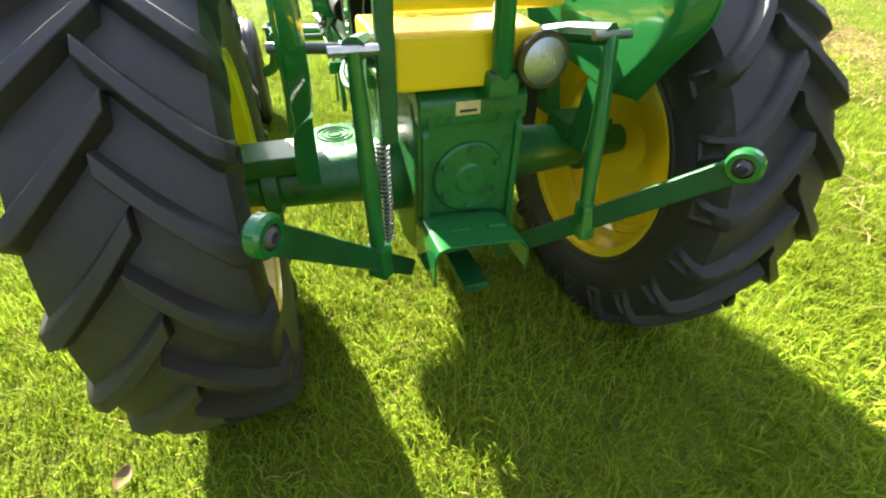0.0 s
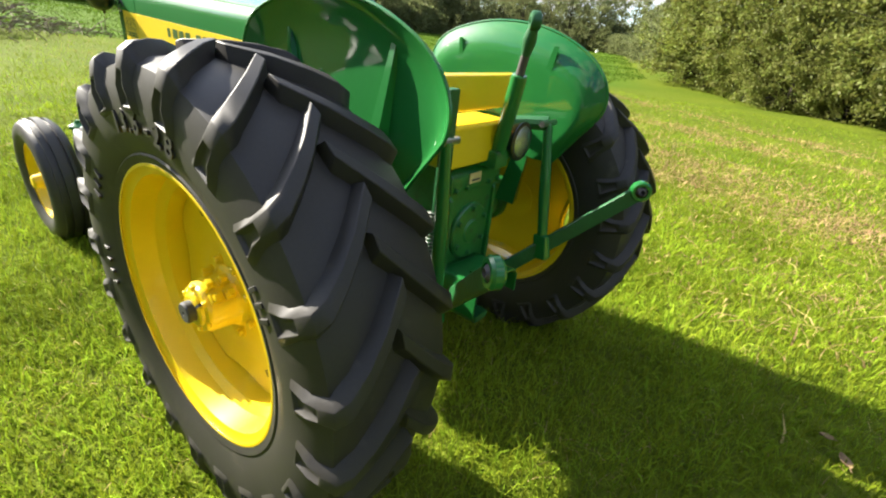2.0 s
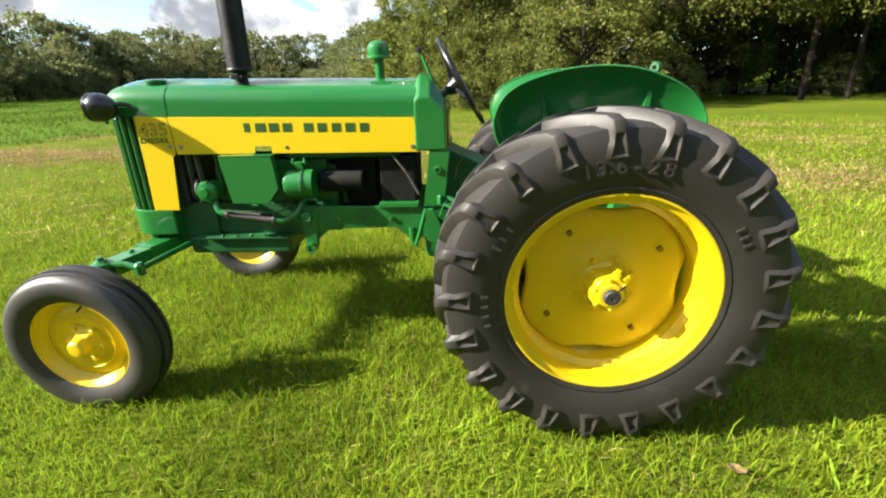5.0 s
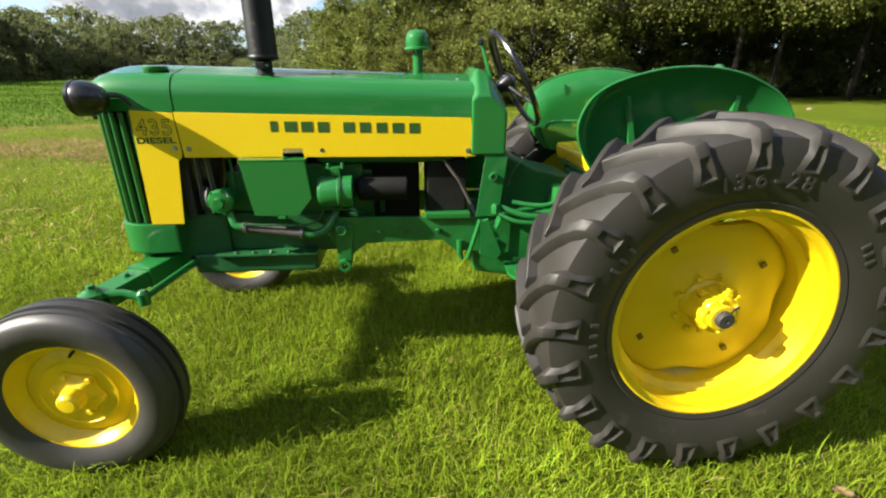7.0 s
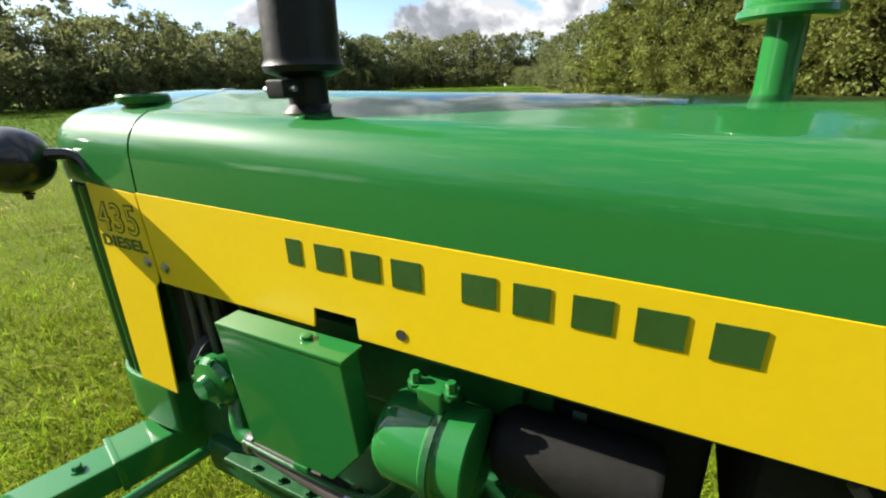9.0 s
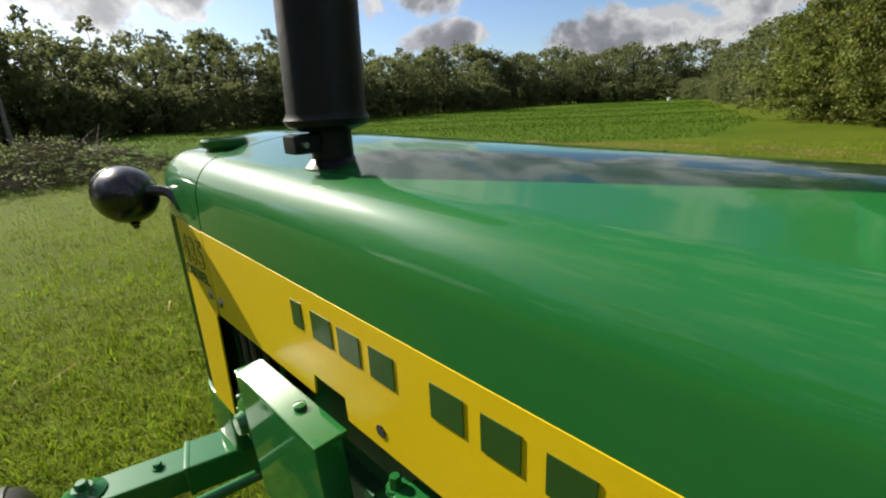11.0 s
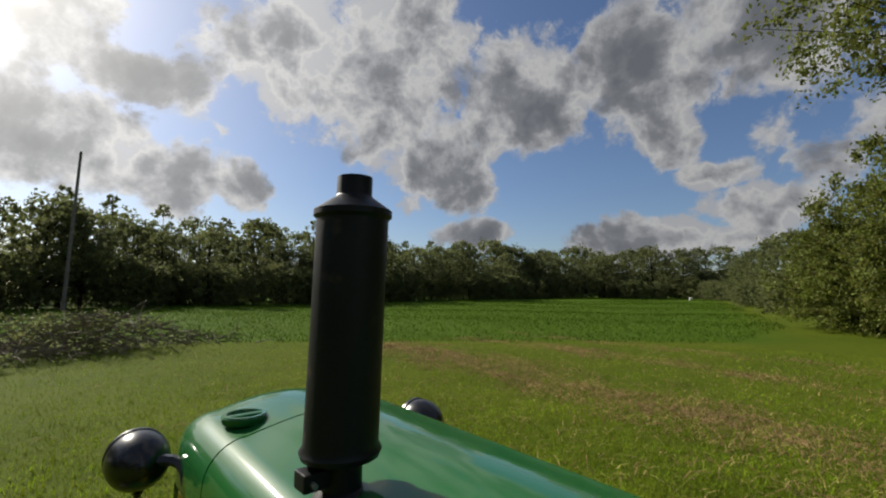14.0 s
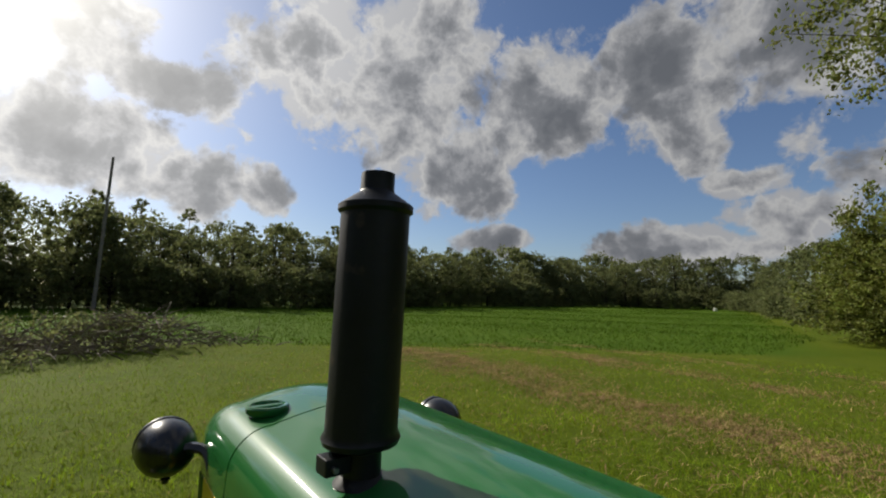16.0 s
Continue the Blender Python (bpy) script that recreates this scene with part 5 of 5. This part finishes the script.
xs, ys = xs[keep], ys[keep]
blades("dry_grass_beyond", xs, ys, 0.05, 0.012, STRAW, "dry clippings lying on the lawn", lean=1.5, bend=0.9)
# swath of drying hay
n_hay = 46000
k_hay = 900
hy = rng.uniform(-10, 13, k_hay)
line = np.interp(hy, [-10, -3, 2, 8, 13], [2.5, 3.8, 6.0, 6.9, 7.4])
which = rng.choice(3, k_hay, p=[0.68, 0.2, 0.12])
hx = line + np.array([0.0, 3.5, 6.4])[which] + rng.normal(0, 1, k_hay) * np.array([0.62, 0.35, 0.4])[which]
pick = rng.integers(0, k_hay, n_hay)
blades("hay_swath", hx[pick] + rng.normal(0, 0.17, n_hay), hy[pick] + rng.normal(0, 0.26, n_hay), 0.046, 0.009, HAY, "raked swaths of drying brown hay on the lawn", lean=1.6, bend=0.9)
# uncut meadow before the woods
n_far = 150000
xs, ys = rng.uniform(-14, 80, n_far), rng.uniform(6, 46, n_far)
keep = (5 * xs + 6.2 * ys > 121) & (ys > 0.36 * xs - 3)
blades("meadow", xs[keep], ys[keep], 0.075, 0.035, MEADOW, "uncut lush green meadow grass", lean=0.4)


# ---- trees ----
def leaf_mesh(name, centres, radii, per, size, mat):
    """Clouds of small leaves round the given centres."""
    n = len(centres) * per
    c = np.repeat(np.asarray(centres), per, 0)
    r = np.repeat(np.asarray(radii), per)
    d = rng.normal(0, 0.52, (n, 3))
    d[:, 2] *= 0.8
    p = c + d * r[:, None]
    u = rng.normal(0, 1, (n, 3))
    u /= np.linalg.norm(u, axis=1)[:, None]
    w = np.cross(u, rng.normal(0, 1, (n, 3)))
    w /= np.linalg.norm(w, axis=1)[:, None]
    s = size * rng.uniform(0.6, 1.4, n)[:, None]
    v = np.stack([p - u * s, p + w * s * 0.55, p + u * s, p - w * s * 0.55], 1).reshape(-1, 3)
    me = bpy.data.meshes.new(name)
    me.vertices.add(len(v))
    me.vertices.foreach_set("co", v.astype(np.float32).ravel())
    me.loops.add(4 * n)
    me.loops.foreach_set("vertex_index", np.arange(4 * n, dtype=np.int32))
    me.polygons.add(n)
    me.polygons.foreach_set("loop_start", (np.arange(n) * 4).astype(np.int32))
    me.update(calc_edges=True)
    me.materials.append(mat)
    return me


def tree(name, label, height, spread_r, low, clumps, per, size, mat, category="tree", trunk_r=0.18, clump=(0.08, 0.26)):
    """Tapered trunk with limbs, and a crown of leaf clumps hung on them."""
    t = thing(name, label, category, group="bushes round the field" if category == "bush" else "trees round the field")
    bm = bmesh.new()
    lean = rng.normal(0, 0.03, 2)
    top = Vector((lean[0] * height, lean[1] * height, height * 0.9))
    tube([(0, 0, -0.2), top * 0.35, top * 0.7, top], [trunk_r, trunk_r * 0.8, trunk_r * 0.45, 0.03], 8, bm=bm)
    centres, radii = [], []
    for k in range(clumps):
        h = low + (1 - low) * rng.uniform(0, 1) ** 0.85
        a = rng.uniform(0, 2 * math.pi)
        v = (h - low) / (1.0 - low)
        wide = spread_r * math.sqrt(max(0.06, 1 - ((v - 0.42) / 0.60) ** 2)) * rng.uniform(0.15, 1.0) ** 0.5 * rng.uniform(0.75, 1.15)
        c = Vector((lean[0] * height * h + wide * math.cos(a), lean[1] * height * h + wide * math.sin(a), height * h))
        centres.append(c)
        radii.append(spread_r * rng.uniform(*clump) * (1 - 0.3 * h))
        if k % 3 == 0:
            root = top * max(0.08, low + 0.10, h - 0.16)
            tube([root, (root + c) / 2 + Vector((0, 0, 0.1)), c], [trunk_r * 0.35 * (1.1 - h), trunk_r * 0.2 * (1.1 - h), 0.012], 5, bm=bm)
    part("trunk", bm, BARK, t)
    crown = new("crown", leaf_mesh("crown", centres, radii, per, size, mat))
    crown.parent = t
    return t


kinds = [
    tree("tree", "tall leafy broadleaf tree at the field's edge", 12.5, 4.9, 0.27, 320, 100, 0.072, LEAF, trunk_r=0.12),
    tree("tree", "dark green broadleaf tree in the wood", 13.0, 4.2, 0.10, 150, 24, 0.21, LEAF_LIFTED),
    tree("tree", "airy poplar with thin grey-green leaves", 14.5, 2.6, 0.22, 130, 22, 0.18, LEAF_LIFTED),
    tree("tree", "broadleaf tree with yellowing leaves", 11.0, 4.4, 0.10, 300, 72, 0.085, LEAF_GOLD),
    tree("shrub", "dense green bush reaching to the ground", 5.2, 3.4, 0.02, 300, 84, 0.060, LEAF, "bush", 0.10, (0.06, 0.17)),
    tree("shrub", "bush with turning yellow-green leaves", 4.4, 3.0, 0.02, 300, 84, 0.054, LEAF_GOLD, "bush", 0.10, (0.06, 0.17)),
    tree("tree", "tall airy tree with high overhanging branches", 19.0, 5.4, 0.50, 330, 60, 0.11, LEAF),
    tree("shrub", "dark leafy undergrowth below the trees", 4.8, 3.8, 0.02, 130, 24, 0.19, LEAF_LIFTED, "bush", 0.10),
    tree("tree", "rounded broadleaf tree in the far wood", 10.5, 4.6, 0.08, 150, 24, 0.20, LEAF_LIFTED),
    tree("shrub", "dark leafy undergrowth in the shade of the trees", 4.8, 3.4, 0.02, 240, 60, 0.075, LEAF_LIFTED, "bush", 0.10, (0.06, 0.18)),
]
used = set()


def plant(k, x, y, scale=1.0, turn=None):
    turn = rng.uniform(0, 360) if turn is None else turn
    m = pose(x, y, terrain(x, y) - 0.05, 0, 0, turn)
    if k not in used:
        used.add(k)
        ob = kinds[k]
        ob.matrix_basis = m
    else:
        ob = copy_thing(kinds[k], m)
    ob.scale = (scale * rng.uniform(0.9, 1.1),) * 2 + (scale,)
    return ob


def row(points, spacing, jitter, choices, scales):
    """Plants set along a line of points."""
    for (x0, y0), (x1, y1) in zip(points, points[1:]):
        n = max(1, round(math.hypot(x1 - x0, y1 - y0) / spacing))
        for i in range(n):
            u = (i + rng.uniform(0.2, 0.8)) / n
            k = choices[rng.integers(0, len(choices))]
            plant(k, x0 + (x1 - x0) * u + rng.normal(0, jitter), y0 + (y1 - y0) * u + rng.normal(0, jitter), rng.uniform(*scales))


# bushes and trees along the right-hand edge
row([(18.6, -4.6), (19.8, -2.5), (24.0, 2.6), (26.4, 3.6)], 1.7, 0.8, (4, 5, 4, 5), (0.55, 1.15))
row([(17.0, -30), (17.5, -18), (19.0, -7)], 4.0, 0.6, (0, 0), (0.85, 1.1))
row([(24.5, -32), (25, -18), (25.5, -9)], 2.6, 0.5, (9, 9), (0.9, 1.2))
row([(23, -32), (23.5, -16), (24, -9)], 4.2, 0.6, (0, 0), (1.0, 1.25))
row([(21.5, -8), (24.5, -3.5)], 3.0, 0.5, (0, 3, 0), (0.9, 1.1))
row([(27, -34), (29, -12), (34, -3)], 3.6, 1.0, (1, 8), (1.1, 1.4))
row([(20.0, -30), (20.6, -8)], 7.0, 0.5, (9, 9), (0.35, 0.55))
plant(6, 22.5, 0.8, 1.02, 40)
plant(3, 22.5, 1.2, 0.62, 10)
plant(4, 24.8, 0.9, 1.38, 75).scale.z = 1.62
plant(4, 26.5, -2.0, 1.5, 200)
plant(3, 26.4, 4.5, 0.46, 150)
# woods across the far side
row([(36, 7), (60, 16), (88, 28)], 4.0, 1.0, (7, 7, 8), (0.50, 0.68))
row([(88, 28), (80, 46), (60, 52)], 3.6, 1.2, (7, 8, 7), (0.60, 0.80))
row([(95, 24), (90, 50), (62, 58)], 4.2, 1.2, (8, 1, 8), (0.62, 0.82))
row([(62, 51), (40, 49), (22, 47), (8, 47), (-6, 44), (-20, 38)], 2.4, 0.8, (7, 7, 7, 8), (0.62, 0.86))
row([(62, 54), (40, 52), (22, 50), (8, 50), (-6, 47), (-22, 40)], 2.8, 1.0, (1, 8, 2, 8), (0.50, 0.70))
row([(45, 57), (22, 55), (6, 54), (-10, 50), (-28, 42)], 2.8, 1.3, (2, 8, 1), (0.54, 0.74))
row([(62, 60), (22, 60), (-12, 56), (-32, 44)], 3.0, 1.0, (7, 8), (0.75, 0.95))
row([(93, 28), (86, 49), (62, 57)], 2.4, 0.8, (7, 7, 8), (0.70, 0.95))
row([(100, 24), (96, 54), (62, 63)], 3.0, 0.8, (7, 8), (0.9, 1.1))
for x, y in ((9.6, 52.5), (11.5, 55.0), (7.6, 54.0)):
    plant(7, x, y, 0.85)
# added woods behind the camera, out of view, enlarged to block sky light
row([(-20, 38), (-34, 16), (-36, -10), (-22, -32), (0, -34), (16, -32)], 3.6, 1.5, (1, 0, 7), (1.1, 1.5))
for k in range(len(kinds)):
    if k not in used:
        plant(k, 40 + 4 * k, 60, 1.0)

# bare pole before the wood
pole = part("pole", tube([(0.45, 39.5, -0.1), (0.75, 39.6, 10.9)], [0.13, 0.085], 10), WOOD_POLE)
tagged(pole, "bare weathered utility pole before the wood", "pole")

# brush piles
def brush(x_c, y_c, wide, seed_n, label):
    heap = thing("brush_pile", label, "brush pile", group="brush piles on the lawn", at=(x_c, y_c, terrain(x_c, y_c)))
    bm = bmesh.new()
    for k in range(seed_n):
        x, y = rng.normal(0, wide), rng.normal(0, 0.8)
        z = rng.uniform(0, 1.0) * math.exp(-(x * x) / (2 * wide * wide)) * 0.95
        d = Vector(rng.normal(0, 1, 3)) * Vector((1, 1, 0.45))
        d = d.normalized() * rng.uniform(0.3, 0.9)
        p = Vector((x, y, z + 0.05))
        tube([p, p + d * 0.5 + Vector((0, 0, 0.04)), p + d], [0.016, 0.011, 0.005], 4, bm=bm)
    tagged(part("brushwood", bm, TWIG, heap, smooth=False), kind="stuff")
    c = [(rng.normal(-0.4 * wide, 0.6 * wide), rng.normal(0, 0.5), rng.uniform(0.1, 0.95)) for _ in range(24)]
    weeds = new("weed_growth", leaf_mesh("weed_growth", c, [0.32] * 24, 80, 0.05, LEAF_LIFTED))
    weeds.parent = heap


brush(0.8, 16.8, 1.5, 650, "heap of dry cut branches and weeds")
brush(-3.2, 15.4, 1.8, 750, "long heap of dry branches grown over with weeds")

# curled leaves on the grass
LEAF_BROWN = material("fallen_leaf", (0.23, 0.155, 0.085), 0.9, vary=0.3, scale=20.0, spec=0.08)


def fallen_leaf(x, y, size, turn):
    grid = []
    for i in range(7):
        u = i / 6
        w = 0.36 * math.sin(math.pi * min(1.0, u * 0.92 + 0.06)) ** 0.8
        grid.append([(size * (u - 0.5), size * w * v, size * (0.16 * v * v + 0.22 * (u - 0.5) ** 2)) for v in (-1, -0.5, 0, 0.5, 1)])
    bm = sheet(grid, 0.0012)
    tube([(-0.5 * size, 0, 0.055 * size), (-0.75 * size, 0.02 * size, 0.10 * size)], 0.0016, 5, bm=bm)
    leaf = part("fallen_leaf", bm, LEAF_BROWN)
    tagged(leaf, "curled brown fallen leaf lying on the grass", "leaf", "fallen leaves on the lawn")
    leaf.matrix_world = pose(x, y, terrain(x, y) + 0.040, 8, -6, turn)


for x, y, size, turn in ((0.70, -1.615, 0.066, 30), (0.80, -1.56, 0.055, 110), (-1.05, -0.44, 0.065, 70)):
    fallen_leaf(x, y, size, turn)

# small white marker far off at the wood's edge, and a pale stone by the trees
marker = part("marker", lathe([(0.5, 0.0), (0.5, 0.25), (1.0, 0.25), (1.05, 0.0)], (76, 28.6, terrain(76, 28.6) - 0.5), "z", 12), WHITE)
tagged(marker, "small white marker at the wood's edge", "marker")
stone = part("stone", lathe([(0.0, 0.10), (0.05, 0.115), (0.09, 0.07), (0.11, 0.0)], (14.2, -14.0, terrain(14.2, -14.0) - 0.02), "z", 9), TWIG)
tagged(stone, "pale stone on the lawn before the trees", "stone")
